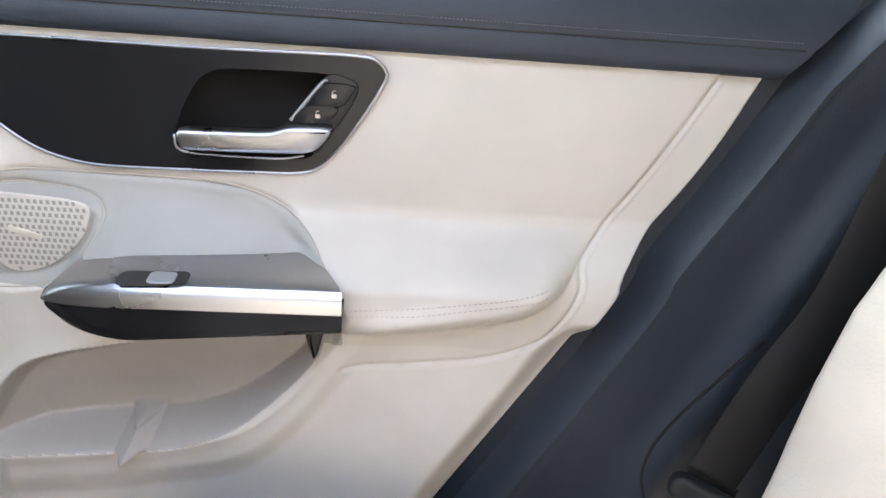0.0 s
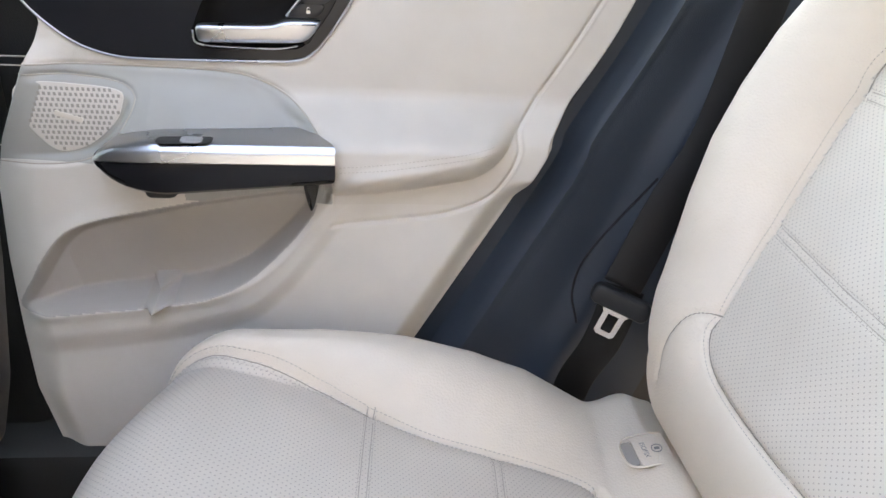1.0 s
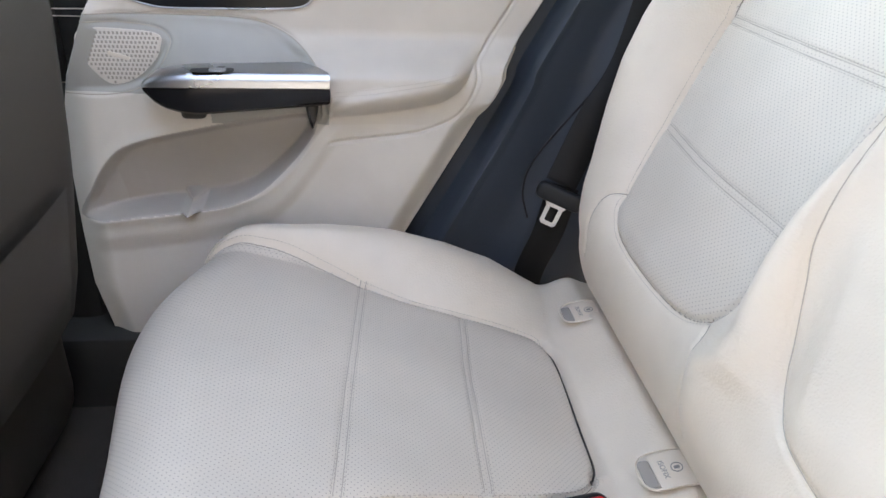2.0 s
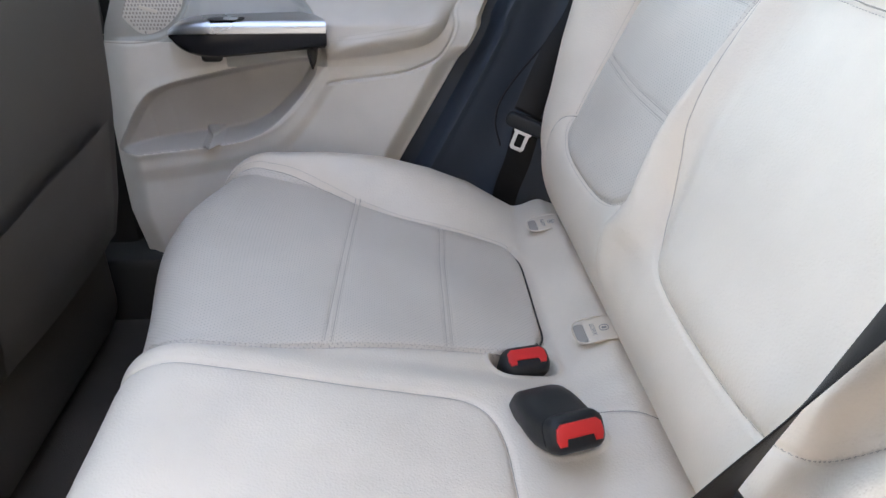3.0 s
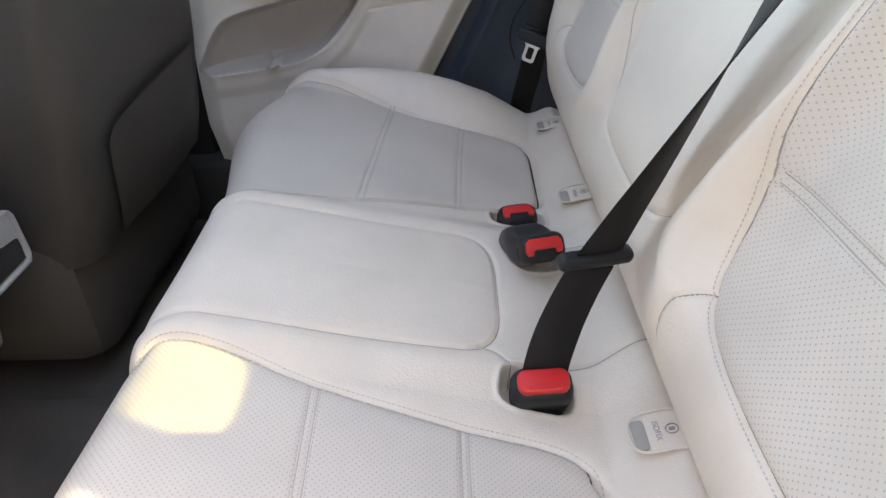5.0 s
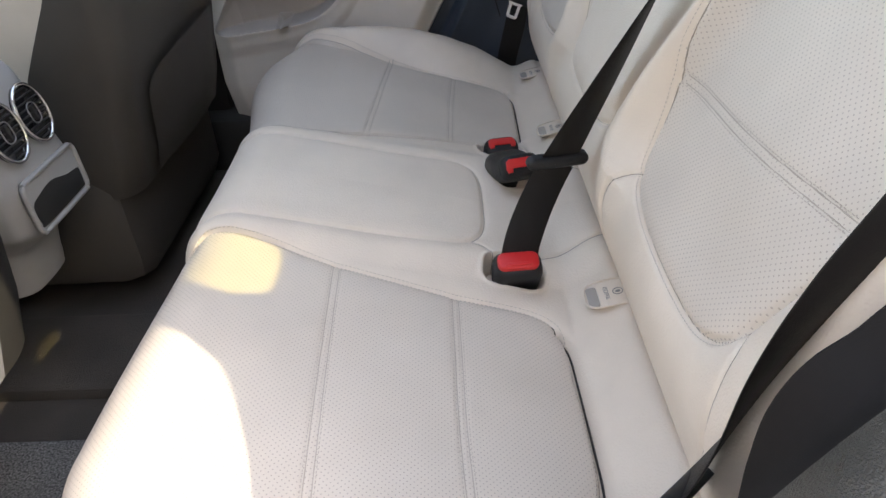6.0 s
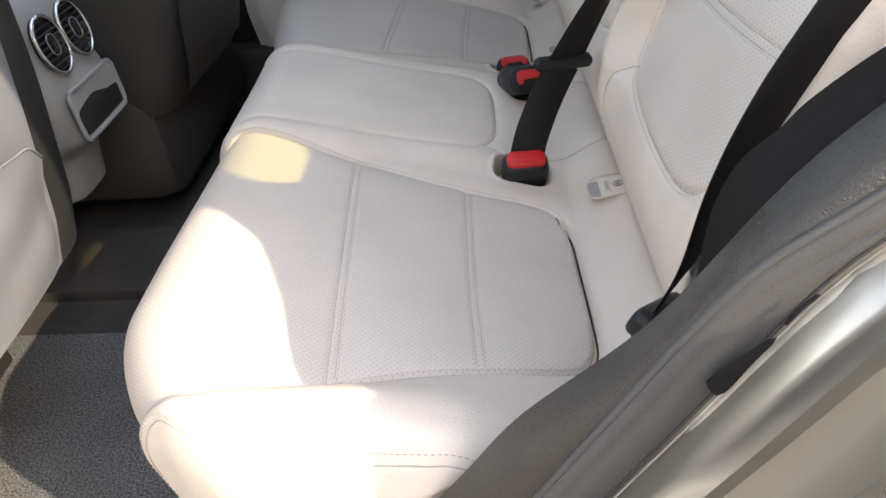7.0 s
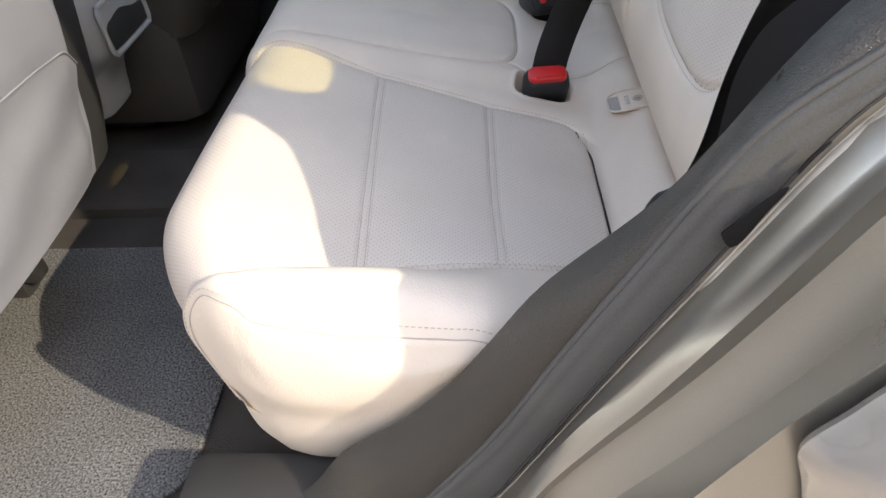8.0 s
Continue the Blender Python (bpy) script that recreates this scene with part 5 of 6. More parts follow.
near_belt = thing("seat_belt", "black seat belt hanging slack in front of the backrest", "seat belt", "rear seat belts", at=(0.27, -0.64, 0.62))
ribbon("upper_strap", [(0.419, -0.643, 1.134), (0.374, -0.631, 0.983), (0.341, -0.621, 0.898), (0.324, -0.612, 0.833), (0.313, -0.605, 0.765), (0.294, -0.605, 0.715)],
       [(0.80, -0.58, -0.20), (0.80, -0.58, -0.20), (0.84, -0.50, -0.22), (0.95, -0.05, -0.30), (0.60, 0.70, -0.30), (0.50, 0.78, -0.15)], 0.047, WEB, near_belt)
ribbon("lower_strap", [(0.338, -0.630, 0.84), (0.330, -0.634, 0.78), (0.318, -0.630, 0.72), (0.305, -0.622, 0.66), (0.296, -0.616, 0.58)], [(0.75, 0.6, -0.2)] * 5, 0.046, WEB, near_belt)
tongue(near_belt, (0.294, -0.604, 0.708), (-0.42, -0.05, -0.90), (-0.55, 0.68, 0.32))

# ribbed edging along the outer edge of the backrest
gimp = curve([(0.300, -0.660, 0.815), (0.312, -0.661, 0.845), (0.325, -0.661, 0.871), (0.338, -0.661, 0.895), (0.352, -0.661, 0.918), (0.368, -0.662, 0.942), (0.40, -0.664, 0.985), (0.44, -0.666, 1.04)], 160)
rows = []
for k, c in enumerate(gimp):
    r = 0.0048 if k % 2 else 0.0040
    rows.append([(c[0] + r * math.cos(a) * 0.85, c[1] + r * math.sin(a), c[2] - r * math.cos(a) * 0.52) for a in np.linspace(0, 2 * math.pi, 9)[:-1]])
loft("edge_piping", rows, LEATHER, bench, "ribbed cream edging", sharp=80)

# child-seat anchor labels along the rear of the cushion
for sy in (0.243, -0.243, 0.552, -0.552):
    tag = thing("anchor_label", "cream leather child-seat anchor flap with grey print", "label", "anchor labels", at=(0.322, sy, 0.59))
    c, back_p = cushion_at(np.array([-0.328, -0.340]), np.array([sy, sy]))
    m = plane_m(Vector(c) + Vector((-0.001, 0, -0.0005)), (0, -1, 0), Vector(back_p) - Vector(c))
    slab("plate", rounded(0.046, 0.038, 0.004), m, 0.0026, 0.001, LEATHER, tag)
    # a thin plate, not a recess; its darker colour is the hollow's shade
    slab("finger_hollow", [(p[0], p[1] - 0.0255) for p in rounded(0.036, 0.013, 0.004)], m @ pose(0, 0, -0.001), 0.0025, 0.0008, SLOT, tag, "finger hollow plate with shade in its colour")
    tube("rim", [tuple(m @ Vector(p)) for p in ((-0.024, 0.020, 0.001), (-0.0245, 0.0, 0.004), (-0.023, -0.024, 0.003), (-0.012, -0.034, 0.002), (0.012, -0.034, 0.002), (0.023, -0.024, 0.003), (0.0245, 0.0, 0.004), (0.024, 0.020, 0.001))], 0.0014, LEATHER, tag, n=60, sides=8)
    txt = bpy.data.curves.new("lettering", "FONT")
    txt.body, txt.size, txt.align_x, txt.align_y, txt.extrude = "ISOFIX", 0.0080, "CENTER", "CENTER", 0.0001
    t_ob = new("lettering", txt)
    deps = bpy.context.evaluated_depsgraph_get()
    me = bpy.data.meshes.new_from_object(t_ob.evaluated_get(deps))
    bpy.data.objects.remove(t_ob)
    me.transform(m @ pose(0, -0.009, 0.0032))
    me.materials.clear()
    me.materials.append(PRINT)
    hang(new("lettering", me), tag)
    ring = [tuple(m @ Vector((0.0058 * math.cos(a), 0.005 + 0.0058 * math.sin(a), 0.0032))) for a in np.linspace(0, 2 * math.pi, 13)[:-1]]
    tube("ring", ring, 0.0005, PRINT, tag, n=30, sides=5, closed=True)
    slab("sign", [(p[0], p[1] + 0.005) for p in rounded(0.004, 0.006, 0.001, 3)], m @ pose(0, 0, 0.003), 0.0004, 0.0001, PRINT, tag)

# ---- front seats ----


def front_seat(cy, sg, label, slack, edge, wide=0.0):
    """Seen from behind: a dark shell, a leather panel with a map pocket, toned sunlit or shaded by seat, cream
    upholstery in front. sg: which side is outboard.
    """
    st = thing("front_seat", label, "car seat", "front seats", at=(-0.5, cy, FLOOR_Z))

    def back_x(z):
        return np.interp(z, [0.40, 0.50, 0.60, 0.75, 0.95, 1.15], [-0.440, -0.405, -0.380, -0.357, -0.335, -0.325])

    def half(z):
        return np.interp(z, [0.38, 0.475, 0.60, 0.80, 1.0, 1.12, 1.17], [0.24, 0.268, 0.276, 0.276, 0.262, 0.215, 0.13]) + wide
    rows = []
    for z in np.linspace(0.53, 1.17, 44):
        w, x0 = half(z), back_x(z)
        deep = float(np.interp(z, [0.53, 0.75, 0.87, 1.1], [0.18, 0.17, 0.115, 0.09]))
        side = [(x0 - deep, w - 0.004), (x0 - deep * 0.7, w), (x0 - deep * 0.45, w)]
        for k in range(1, 9):
            a = k / 8 * math.pi / 2
            side.append((x0 - 0.016 - 0.042 * (1 - math.sin(a)), w - (0.055 + wide) * (1 - math.cos(a))))
        row = [(x, cy - y, z) for x, y in side]
        row += [(x0 - 0.016, cy + (w - 0.055 - wide) * u, z) for u in np.linspace(-0.9, 0.9, 9)]
        row += [(x, cy + y, z) for x, y in side[::-1]]
        rows.append(row)
    # black puts the shade on the driver's inner strip into the colour
    loft("back_shell", rows, BLACK if edge else SHELL, st, "moulded seat shell, shade in its dark colour", close=False, caps=False)

    def panel_x(z, y):
        return float(back_x(z)) - 0.014 * (abs(y) / 0.21) ** 2.2
    if edge:
        rows = []
        for z in np.linspace(0.536, 1.10, 40):
            w = edge * float(np.interp(z, [0.53, 0.60, 0.74, 0.90, 1.05, 1.10], [0.94, 0.98, 1.0, 1.04, 0.9, 0.75]))
            ys = np.linspace(-w, w, 25)
            row = [(panel_x(z, -w) - 0.016, cy - w - 0.003, z), (panel_x(z, -w) - 0.004, cy - w - 0.001, z)] + [(panel_x(z, y), cy + y, z) for y in ys] + [(panel_x(z, w) - 0.004, cy + w + 0.001, z), (panel_x(z, w) - 0.016, cy + w + 0.003, z)]
            rows.append(row)
        rows.insert(0, [(x - 0.016, y, z - 0.004) for x, y, z in rows[0]])
        loft("back_panel", rows, SUNLIT_BACK, st, "artificial-leather back panel, sunlight in its colour", close=False, caps=False)
    skin = SUNLIT_BACK if edge else SHELL
    # map pocket, slightly proud of the panel
    rows = []
    for v in np.linspace(0, 1, 28):
        row = []
        for k in range(37):
            u = k / 36
            inner, outer_y = -0.195 + 0.012 * (1 - v), 0.190
            yy = inner + (outer_y - inner) * u
            ztop = 0.752 - 0.030 * (1 - u) ** 3 - 0.022 * (1 - min(1, u / 0.10)) ** 2.4
            z = float(0.548 + (ztop - 0.548) * v)
            lump = 0.004 * math.sin(u * 9 + v * 3) * math.sin(v * 7)
            rim = min(u, 1 - u, 0.5)
            row.append((panel_x(z, yy) + 0.003 + slack * (0.006 * min(1, rim * 14) + 0.010 * v * v + lump), cy + sg * yy, z))
        rows.append(row)
    top = rows[-1]
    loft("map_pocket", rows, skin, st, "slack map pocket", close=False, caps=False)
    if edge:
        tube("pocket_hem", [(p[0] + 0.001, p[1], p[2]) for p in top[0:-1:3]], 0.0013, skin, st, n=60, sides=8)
    # upholstery in front of the shell
    rows = []
    for z in np.linspace(0.56, 1.15, 30):
        w, x0 = half(z) - 0.010, back_x(z)
        row = []
        for k in range(41):
            u = -1 + 2 * k / 40
            bol = 0.10 * math.exp(-((abs(u) - 0.84) / 0.16) ** 2)
            row.append((x0 - 0.08 - 0.10 * (1 - abs(u) ** 10) - bol * (1 - abs(u) ** 14), cy + w * u, z))
        rows.append(row)
    loft("back_cushion", rows, LEATHER, st, "cream leather upholstery", close=False, caps=False)
    rows = []
    for x in np.linspace(-1.02, -0.47, 24):
        row = []
        for k in range(31):
            u = -1 + 2 * k / 30
            top_z = 0.60 + 0.05 * (-0.47 - x) + 0.035 * math.exp(-((abs(u) - 0.82) / 0.15) ** 2) - 0.05 * max(0, abs(u) - 0.93) / 0.07
            top_z -= 0.06 * max(0, (-0.94 - x) / 0.08) ** 2
            row.append((x, cy + 0.235 * u, top_z))
        rows.append(row)
    loft("seat_cushion", rows, PERFORATED, st, "cream leather seat cushion", close=False, caps=False)
    block("seat_base", (-1.0, cy - 0.215, 0.44), (-0.52, cy + 0.215, 0.585), SHELL, st, bevel=0.03)
    if sg > 0:
        # cover widened into a dark block that stands for the footwell's shade
        block("lower_cover", (-0.95, cy - 0.285, 0.330), (-0.432, cy + 0.262, 0.600), SHELL, st, "rounded lower cover, widened to fill the dark footwell", bevel=0.060)
    for yy in (-0.19, 0.19):
        block("seat_rail", (-0.98, cy + yy - 0.02, FLOOR_Z), (-0.60, cy + yy + 0.02, FLOOR_Z + 0.05), BLACK, st, bevel=0.008)
        block("rail_foot", (-0.64, cy + yy - 0.018, FLOOR_Z + 0.04), (-0.57, cy + yy + 0.018, 0.44), BLACK, st, bevel=0.006)
    return st


front_seat(0.43, 1, "front passenger seat with a map pocket, shade in its back's colour", 0.05, 0)
front_seat(-0.487, -1, "driver's seat with slack map pocket, sunlight in its back panel's colour", 1.0, 0.212, 0.028)

# ---- centre console's rear end ----
console = thing("centre_console", "pale grey centre console with rear air vents and a tray", "console", at=(-0.5, 0, FLOOR_Z))
CONSOLE = grained("pale console plastic", (0.36, 0.35, 0.335), 0.45, 1300, 0.1)[0]
CON_Y = 0.006
prof = curve([(-0.535, 0.835), (-0.500, 0.826), (-0.482, 0.806), (-0.474, 0.785), (-0.464, 0.730), (-0.458, 0.698), (-0.453, 0.684), (-0.450, 0.670), (-0.449, 0.640), (-0.450, 0.606), (-0.456, 0.592), (-0.472, 0.578), (-0.494, 0.558), (-0.503, 0.520), (-0.506, 0.490), (-0.518, 0.476), (-0.60, 0.470)], 80)
rows = []
for x, z in prof:
    w = float(np.interp(z, [0.465, 0.56, 0.60, 0.66, 0.70, 0.76, 0.81, 0.84], [0.058, 0.070, 0.090, 0.094, 0.092, 0.090, 0.084, 0.072]))
    sec = []
    for k in range(25):
        u = -1 + 2 * k / 24
        sec.append((x - 0.024 * abs(u) ** 7 - 0.006 * u * u, CON_Y + w * u, z))
    rows.append([(-0.78, CON_Y - w, z)] + sec + [(-0.78, CON_Y + w, z)])
loft("console_shell", rows, CONSOLE, console, close=False, caps=False)
block("console_lid", (-1.02, CON_Y - 0.100, 0.775), (-0.56, CON_Y + 0.100, 0.845), LEATHER, console, "cream leather arm rest", bevel=0.022)
for vy in (0.0365, -0.0365):
    m = plane_m((-0.4635, CON_Y + vy, 0.744), (0, 1, 0), (-0.19, 0, 1))
    circle = np.linspace(0, 2 * math.pi, 49)[:-1]
    vent = slab("air_vent", [(0.0345 * math.cos(a), 0.0420 * math.sin(a)) for a in circle], m @ pose(0, 0, -0.004), 0.006, 0.002, PIANO, console, "round black air vent with a chrome ring")
    tube("vent_ring", [tuple(m @ Vector((0.0345 * math.cos(a), 0.0420 * math.sin(a), 0.003))) for a in circle[::2]], 0.0032, BRIGHT, vent, "chrome ring", n=72, sides=8, closed=True)
    tube("vent_hub", [tuple(m @ Vector((px, py, 0.005))) for px, py in rounded(0.022, 0.030, 0.009, 3)], 0.0010, CHROME, vent, n=40, sides=6, closed=True)
    slab("vent_tab", rounded(0.006, 0.022, 0.002, 3), m @ pose(0, 0, 0.002), 0.006, 0.001, BLACK, vent)
    for k in range(-4, 5):
        ln = 0.0305 * math.sqrt(max(0.0, 1 - (k * 0.0088 / 0.038) ** 2))
        slab("vane", rounded(ln * 2, 0.002, 0.0008, 2), m @ pose(0, k * 0.0088, 0.001), 0.004, 0.0008, BLACK, vent)
m = plane_m((-0.4490, CON_Y, 0.640), (0, 1, 0), (-0.05, 0, 1))
tray = slab("tray", rounded(0.144, 0.072, 0.012), m, 0.0030, 0.0012, CONSOLE, console, "shallow storage tray")
# flat black plate; the shade in the tray's hollow is its colour
slab("tray_shade", curve([(-0.066, 0.004), (-0.040, 0.012), (-0.006, 0.015), (0.034, 0.004), (0.064, 0.000), (0.068, -0.006), (0.066, -0.026), (0.058, -0.032), (-0.056, -0.032), (-0.066, -0.024)], 60, True), m @ pose(0, 0, 0.0026), 0.0012, 0.0005, BLACK, tray, "black plate for the tray's shaded hollow")
tube("tray_rim", [tuple(m @ Vector((x, y, 0.003))) for x, y in rounded(0.150, 0.078, 0.014)], 0.0040, CONSOLE, tray, n=90, sides=8, closed=True)
tagged(block("floor_tunnel", (-1.6, -0.10, FLOOR_Z - 0.01), (-0.22, 0.10, FLOOR_Z + 0.022), CARPET, bevel=0.010), "carpeted hump along the floor", "floor", kind="structure")

tagged(block("tunnel_riser", (-1.5, -0.07, FLOOR_Z), (-0.72, 0.07, 0.51), CARPET, bevel=0.02), "dark carpeted panel under the console", "floor", kind="structure")

# ---- floor mats ----


def floor_mat(cy, label):
    """A rounded velour mat in front of the bench."""
    bm = bmesh.new()
    loop = rounded(0.46, 0.47, 0.06, 8)
    m = Matrix.Translation((-0.46, cy, FLOOR_Z + 0.004))
    vs = []
    for inset, h in ((0, 0), (0, 0.006), (0.004, 0.009), (0.012, 0.008)):
        k = 1 - inset / 0.22
        vs.append([bm.verts.new(m @ Vector((x * k, y * k, h))) for x, y in loop])
    for a, b in zip(vs[:-1], vs[1:]):
        for j in range(len(loop)):
            bm.faces.new((a[j], a[(j + 1) % len(loop)], b[(j + 1) % len(loop)], b[j]))
    bm.faces.new(vs[-1])
    ob = part("floor_mat", bm, MAT, None)
    return tagged(ob, label, "floor mat")


floor_mat(-0.43, "grey velour floor mat in bright sun")

# ---- left door jamb: trim, seal, painted frame ----
lines = []


def jamb_line(y, pts):
    """A line of the door frame at one distance across, in x and z from the sill upwards."""
    lines.append([(x, y, z) for x, z in curve(pts, 90)])


jamb_line(-0.725, [(-0.60, 0.29), (-0.30, 0.29), (-0.10, 0.33), (0.16, 0.42), (0.28, 0.54), (0.33, 0.64), (0.36, 0.70), (0.42, 0.785), (0.47, 0.900), (0.52, 1.00), (0.60, 1.15), (0.66, 1.28)])
jamb_line(-0.700, [(-0.60, 0.29), (-0.30, 0.30), (-0.14, 0.345), (-0.05, 0.415), (0.00, 0.487), (0.057, 0.535), (0.108, 0.594), (0.144, 0.650), (0.183, 0.712), (0.258, 0.795), (0.322, 0.902), (0.405, 0.99), (0.52, 1.13), (0.61, 1.27)])
jamb_line(-0.738, [(-0.60, 0.28), (-0.30, 0.29), (-0.15, 0.325), (-0.03, 0.365), (0.04, 0.420), (0.078, 0.465), (0.128, 0.545), (0.156, 0.597), (0.196, 0.684), (0.234, 0.760), (0.258, 0.808), (0.284, 0.856), (0.338, 0.908), (0.45, 1.02), (0.545, 1.13), (0.61, 1.25)])
jamb_line(-0.744, [(-0.60, 0.28), (-0.30, 0.285), (-0.15, 0.32), (-0.02, 0.36), (0.05, 0.415), (0.088, 0.460), (0.138, 0.540), (0.166, 0.592), (0.206, 0.679), (0.244, 0.755), (0.268, 0.803), (0.294, 0.850), (0.348, 0.902), (0.46, 1.014), (0.555, 1.122), (0.62, 1.24)])
jamb_line(-0.745, [(-0.60, 0.27), (-0.30, 0.275), (-0.12, 0.305), (0.02, 0.355), (0.095, 0.415), (0.142, 0.485), (0.168, 0.540), (0.199, 0.607), (0.234, 0.682), (0.260, 0.735), (0.284, 0.785), (0.298, 0.815), (0.313, 0.845), (0.335, 0.880), (0.40, 0.945), (0.49, 1.03), (0.57, 1.12), (0.64, 1.23)])
jamb_line(-0.741, [(-0.60, 0.265), (-0.30, 0.27), (-0.12, 0.30), (0.025, 0.350), (0.101, 0.410), (0.148, 0.480), (0.175, 0.536), (0.206, 0.603), (0.241, 0.678), (0.267, 0.731), (0.291, 0.781), (0.305, 0.811), (0.320, 0.841), (0.342, 0.875), (0.407, 0.939), (0.497, 1.024), (0.577, 1.114), (0.647, 1.224)])
jamb_line(-0.764, [(-0.60, 0.26), (-0.30, 0.268), (-0.12, 0.295), (0.03, 0.345), (0.105, 0.405), (0.150, 0.490), (0.176, 0.560), (0.205, 0.625), (0.235, 0.674), (0.262, 0.722), (0.289, 0.764), (0.311, 0.807), (0.329, 0.840), (0.350, 0.871), (0.414, 0.938), (0.503, 1.023), (0.583, 1.114), (0.653, 1.222)])
jamb_line(-0.778, [(-0.60, 0.26), (-0.30, 0.265), (-0.12, 0.292), (0.03, 0.340), (0.108, 0.400), (0.155, 0.490), (0.181, 0.560), (0.213, 0.620), (0.244, 0.672), (0.270, 0.722), (0.294, 0.770), (0.314, 0.812), (0.330, 0.846), (0.352, 0.877), (0.418, 0.939), (0.507, 1.023), (0.587, 1.113), (0.656, 1.221)])
jamb_line(-0.768, [(-0.60, 0.25), (-0.30, 0.26), (-0.10, 0.285), (0.04, 0.330), (0.115, 0.390), (0.162, 0.475), (0.190, 0.545), (0.224, 0.605), (0.256, 0.655), (0.284, 0.702), (0.308, 0.748), (0.329, 0.790), (0.348, 0.828), (0.372, 0.856), (0.435, 0.912), (0.525, 0.998), (0.605, 1.09), (0.672, 1.20)])
jamb_line(-0.792, [(-0.60, 0.24), (-0.28, 0.25), (-0.08, 0.275), (0.06, 0.318), (0.130, 0.378), (0.178, 0.462), (0.207, 0.532), (0.242, 0.590), (0.275, 0.640), (0.304, 0.686), (0.330, 0.730), (0.352, 0.772), (0.372, 0.808), (0.396, 0.838), (0.458, 0.896), (0.546, 0.984), (0.626, 1.076), (0.69, 1.186)])
jamb_line(-0.843, [(-0.60, 0.20), (-0.20, 0.24), (-0.02, 0.30), (0.10, 0.41), (0.182, 0.52), (0.242, 0.635), (0.302, 0.766), (0.347, 0.840), (0.374, 0.902), (0.42, 0.950), (0.50, 0.995), (0.59, 1.045), (0.68, 1.11), (0.76, 1.17)])
jamb_line(-0.846, [(-0.60, 0.18), (-0.10, 0.22), (0.12, 0.28), (0.26, 0.39), (0.35, 0.50), (0.42, 0.615), (0.49, 0.746), (0.54, 0.820), (0.57, 0.885), (0.60, 0.935), (0.65, 0.98), (0.72, 1.04), (0.80, 1.11), (0.86, 1.18)])


def strip(name, ids, material, label, bulge=0.004):
    rows = []
    for i, j in zip(ids[:-1], ids[1:]):
        for k in np.linspace(0, 1, 7)[:-1]:
            rows.append([tuple(np.array(p) * (1 - k) + np.array(q) * k - np.array([bulge, bulge, 0]) * math.sin(k * math.pi)) for p, q in zip(lines[i], lines[j])])
    rows.append(lines[ids[-1]])
    ob = loft(name, rows, material, None, "", close=False, caps=False)
    return tagged(ob, label, "door frame", kind="structure")


strip("jamb_trim", [0, 1, 2], TRIM, "black grained trim along the door opening", 0.008)
# black trim of the wheel arch, between the jamb and the outer edge of the backrest
inner = curve([(0.262, -0.685, 0.730), (0.290, -0.668, 0.765), (0.294, -0.661, 0.815), (0.296, -0.660, 0.850), (0.305, -0.660, 0.878), (0.321, -0.660, 0.896), (0.334, -0.661, 0.915), (0.362, -0.672, 0.950), (0.405, -0.690, 0.988)], 60)
outer = curve([(0.205, -0.702, 0.735), (0.228, -0.702, 0.760), (0.256, -0.702, 0.790), (0.272, -0.702, 0.818), (0.287, -0.702, 0.845), (0.302, -0.702, 0.870), (0.322, -0.702, 0.902), (0.362, -0.702, 0.948), (0.408, -0.702, 0.992)], 60)
rows = [[tuple(Vector(p) + Vector((0.022, 0.006, 0))) for p in inner], [tuple(Vector(p) + Vector((0.005, 0.004, 0))) for p in inner]]
rows += [[tuple(np.array(p) * (1 - k) + np.array(q) * k + np.array((0.012, 0, -0.004)) * math.sin(k * math.pi)) for p, q in zip(inner, outer)] for k in np.linspace(0, 1, 12)]
tagged(loft("arch_trim", rows, HOLLOW, None, "", close=False, caps=False), "black grained trim beside the backrest", "car trim", kind="structure")
strip("door_seal", [2, 3, 4], RUBBER, "black rubber door seal", 0.002)
strip("jamb_paint", [4, 5, 6, 7, 8, 9, 10, 11], PAINT, "grey painted metal door frame", 0.0005)
tube("trim_lip", lines[2][6:84:3], 0.0026, RUBBER, bpy.data.objects["jamb_trim"], "rounded lip of the trim", n=120, sides=10)
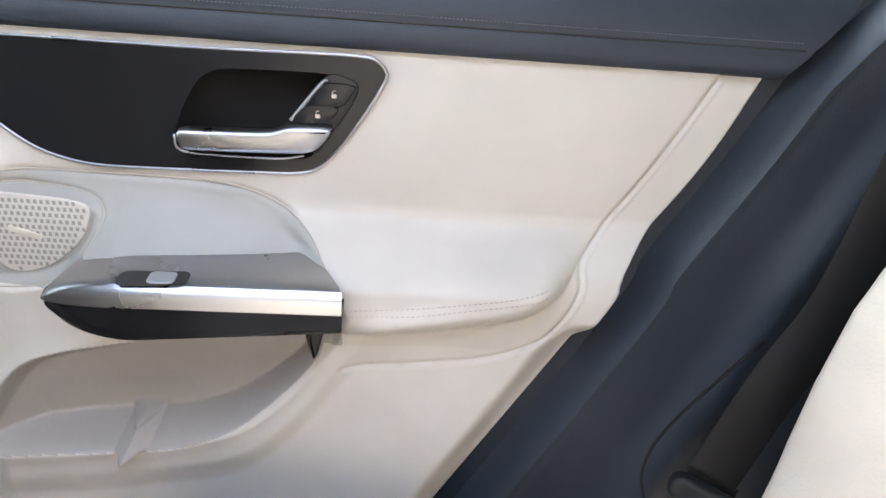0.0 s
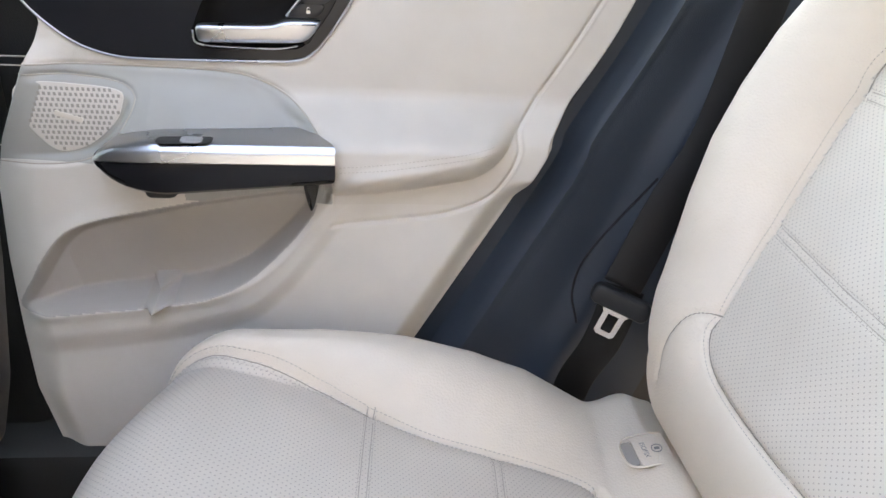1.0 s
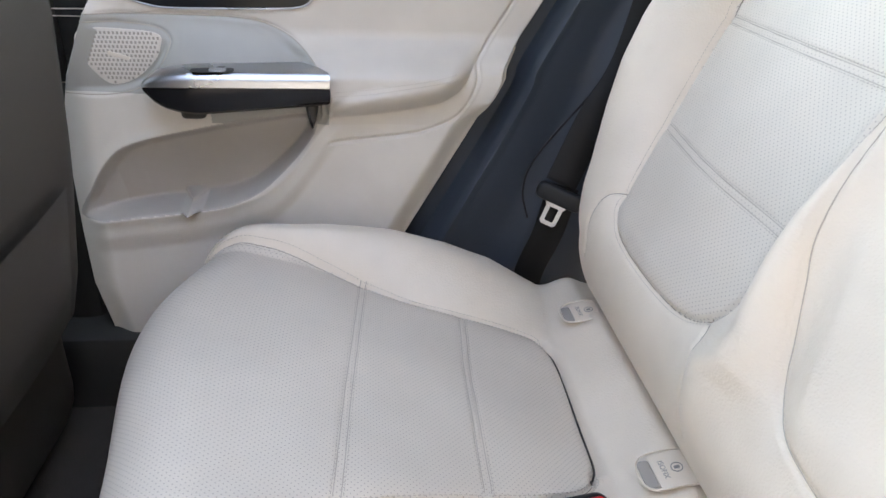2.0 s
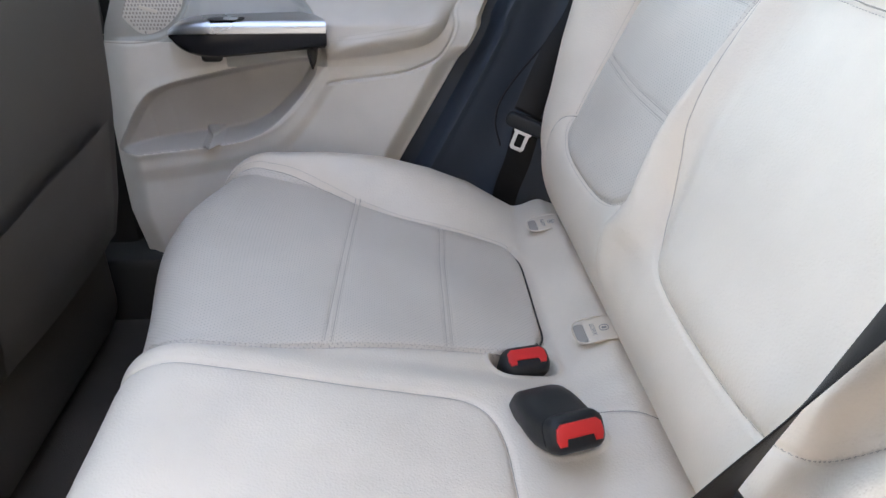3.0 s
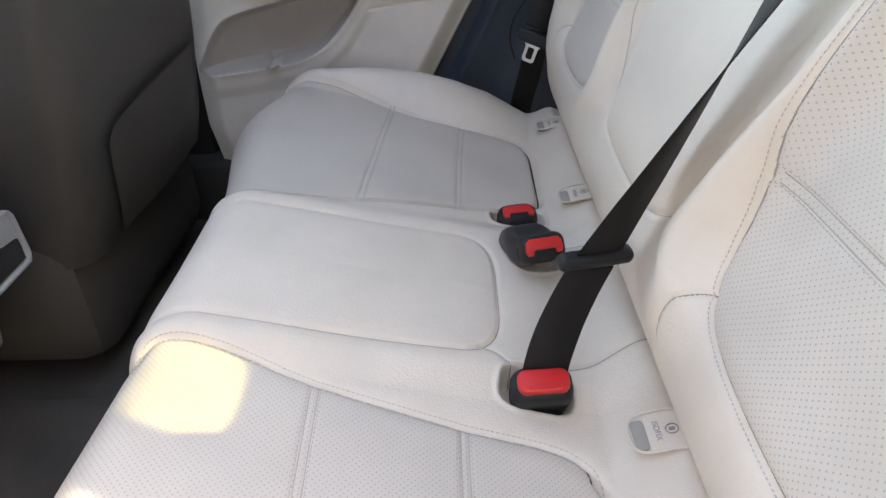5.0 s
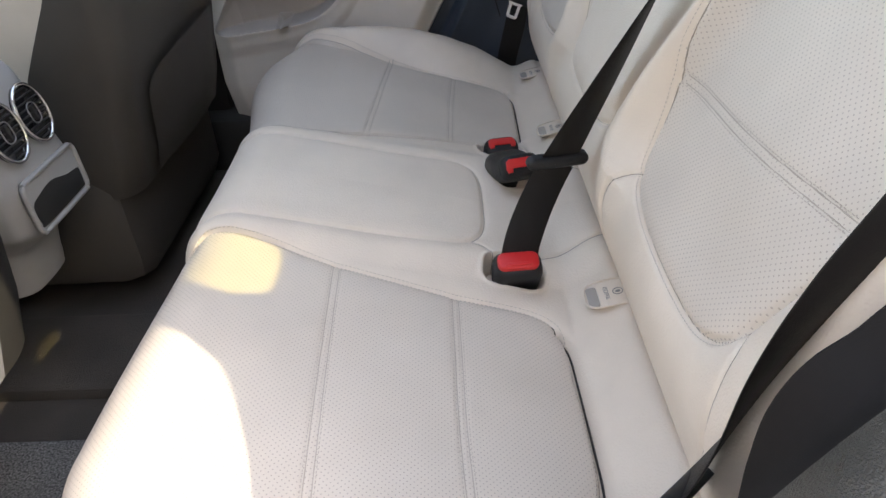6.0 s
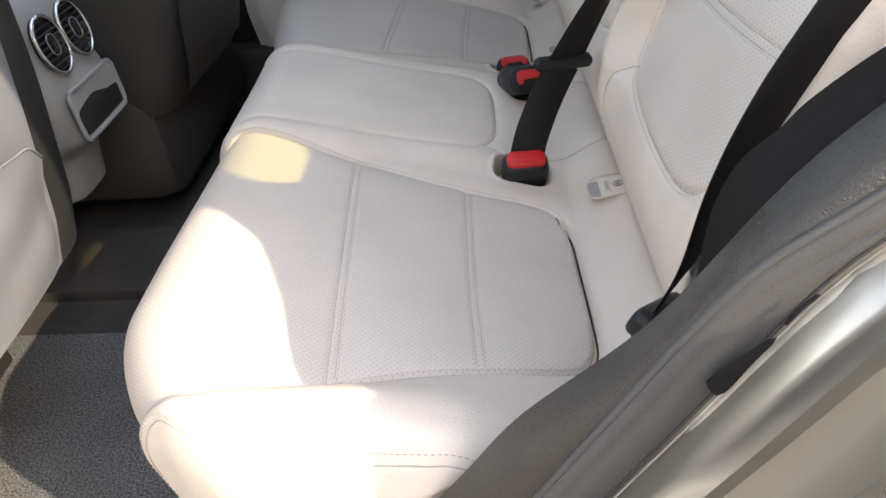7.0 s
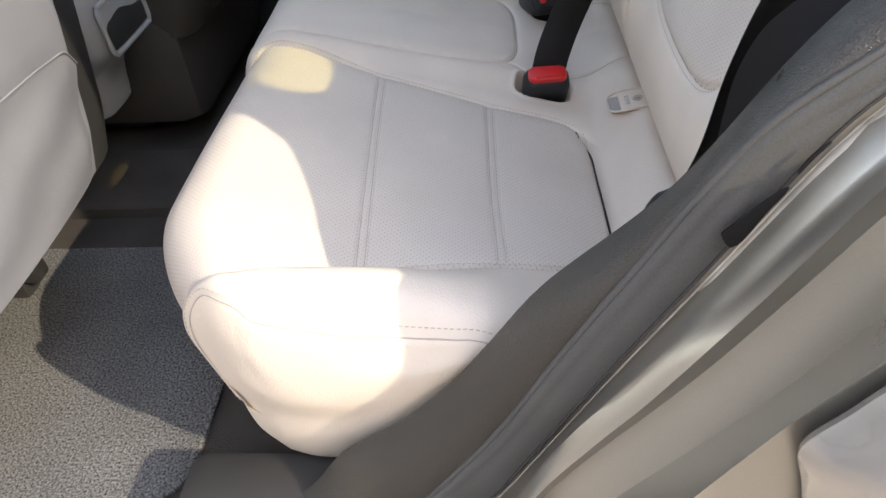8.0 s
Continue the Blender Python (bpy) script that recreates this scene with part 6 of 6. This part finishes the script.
tube("joint", [tuple(Vector(p) + Vector((-0.001, -0.001, 0.001))) for p in lines[4][14:84:3]], 0.0011, GAP, bpy.data.objects["door_seal"], "thin black joint", n=120, sides=6)
tagged(block("sill", (-0.195, -0.74, 0.28), (0.10, -0.644, 0.408), BLACK, bevel=0.022), "black sill plate under the open door", "sill", kind="structure")

# dark drain slots in the seal beside the painted flange
WEDGE = [(0.273, 0.801), (0.276, 0.805), (0.287, 0.819), (0.299, 0.832), (0.301, 0.830), (0.294, 0.815), (0.285, 0.794), (0.279, 0.791)]
SLIT = [(0.303, 0.843), (0.307, 0.852), (0.313, 0.860), (0.314, 0.859), (0.309, 0.851), (0.304, 0.841)]
for wedge in (WEDGE, SLIT):
    m = plane_m((wedge[0][0], -0.7525, wedge[0][1]), (1, 0, 0), (0, 0, 1))
    slab("slot", [(x - wedge[0][0], z - wedge[0][1]) for x, z in curve(wedge, 24, True)], m, 0.0010, 0.0003, HOLLOW, bpy.data.objects["door_seal"], "dark slot")
tube("flange_head", [tuple(Vector(p) + Vector((0.004, -0.001, -0.002))) for p in lines[5][58:80:2]], 0.0050, FLANGE, bpy.data.objects["jamb_paint"], "folded sheet edge, sunlit tone in its colour", n=60)
tube("flange", [tuple(Vector(p) + Vector((0.0, 0.001, 0.0))) for p in lines[5][24:84:3]], 0.0022, FLANGE, bpy.data.objects["jamb_paint"], "metal flange, lit edge in its pale colour", n=80)

# outer skin of the rear quarter, glossy, from its lip beside the door opening
LIP = curve([(0.60, 0.845), (0.40, 0.832), (0.345, 0.815), (0.323, 0.792), (0.312, 0.772), (0.300, 0.752), (0.298, 0.738), (0.306, 0.716), (0.314, 0.690), (0.335, 0.62), (0.40, 0.46), (0.60, 0.38)], 120)
rows = [[(x + dx, y, z) for x, z in LIP] for dx, y in ((0.050, -0.838), (0.010, -0.846), (0.002, -0.849), (0.0, -0.853), (0.003, -0.858), (0.012, -0.866), (0.04, -0.880), (0.10, -0.895), (0.25, -0.910), (0.60, -0.915))]
skin = loft("body_quarter", rows, BODY, None, "", close=False, caps=False)
tagged(skin, "glossy grey painted outer skin behind the door", "car body", kind="structure")
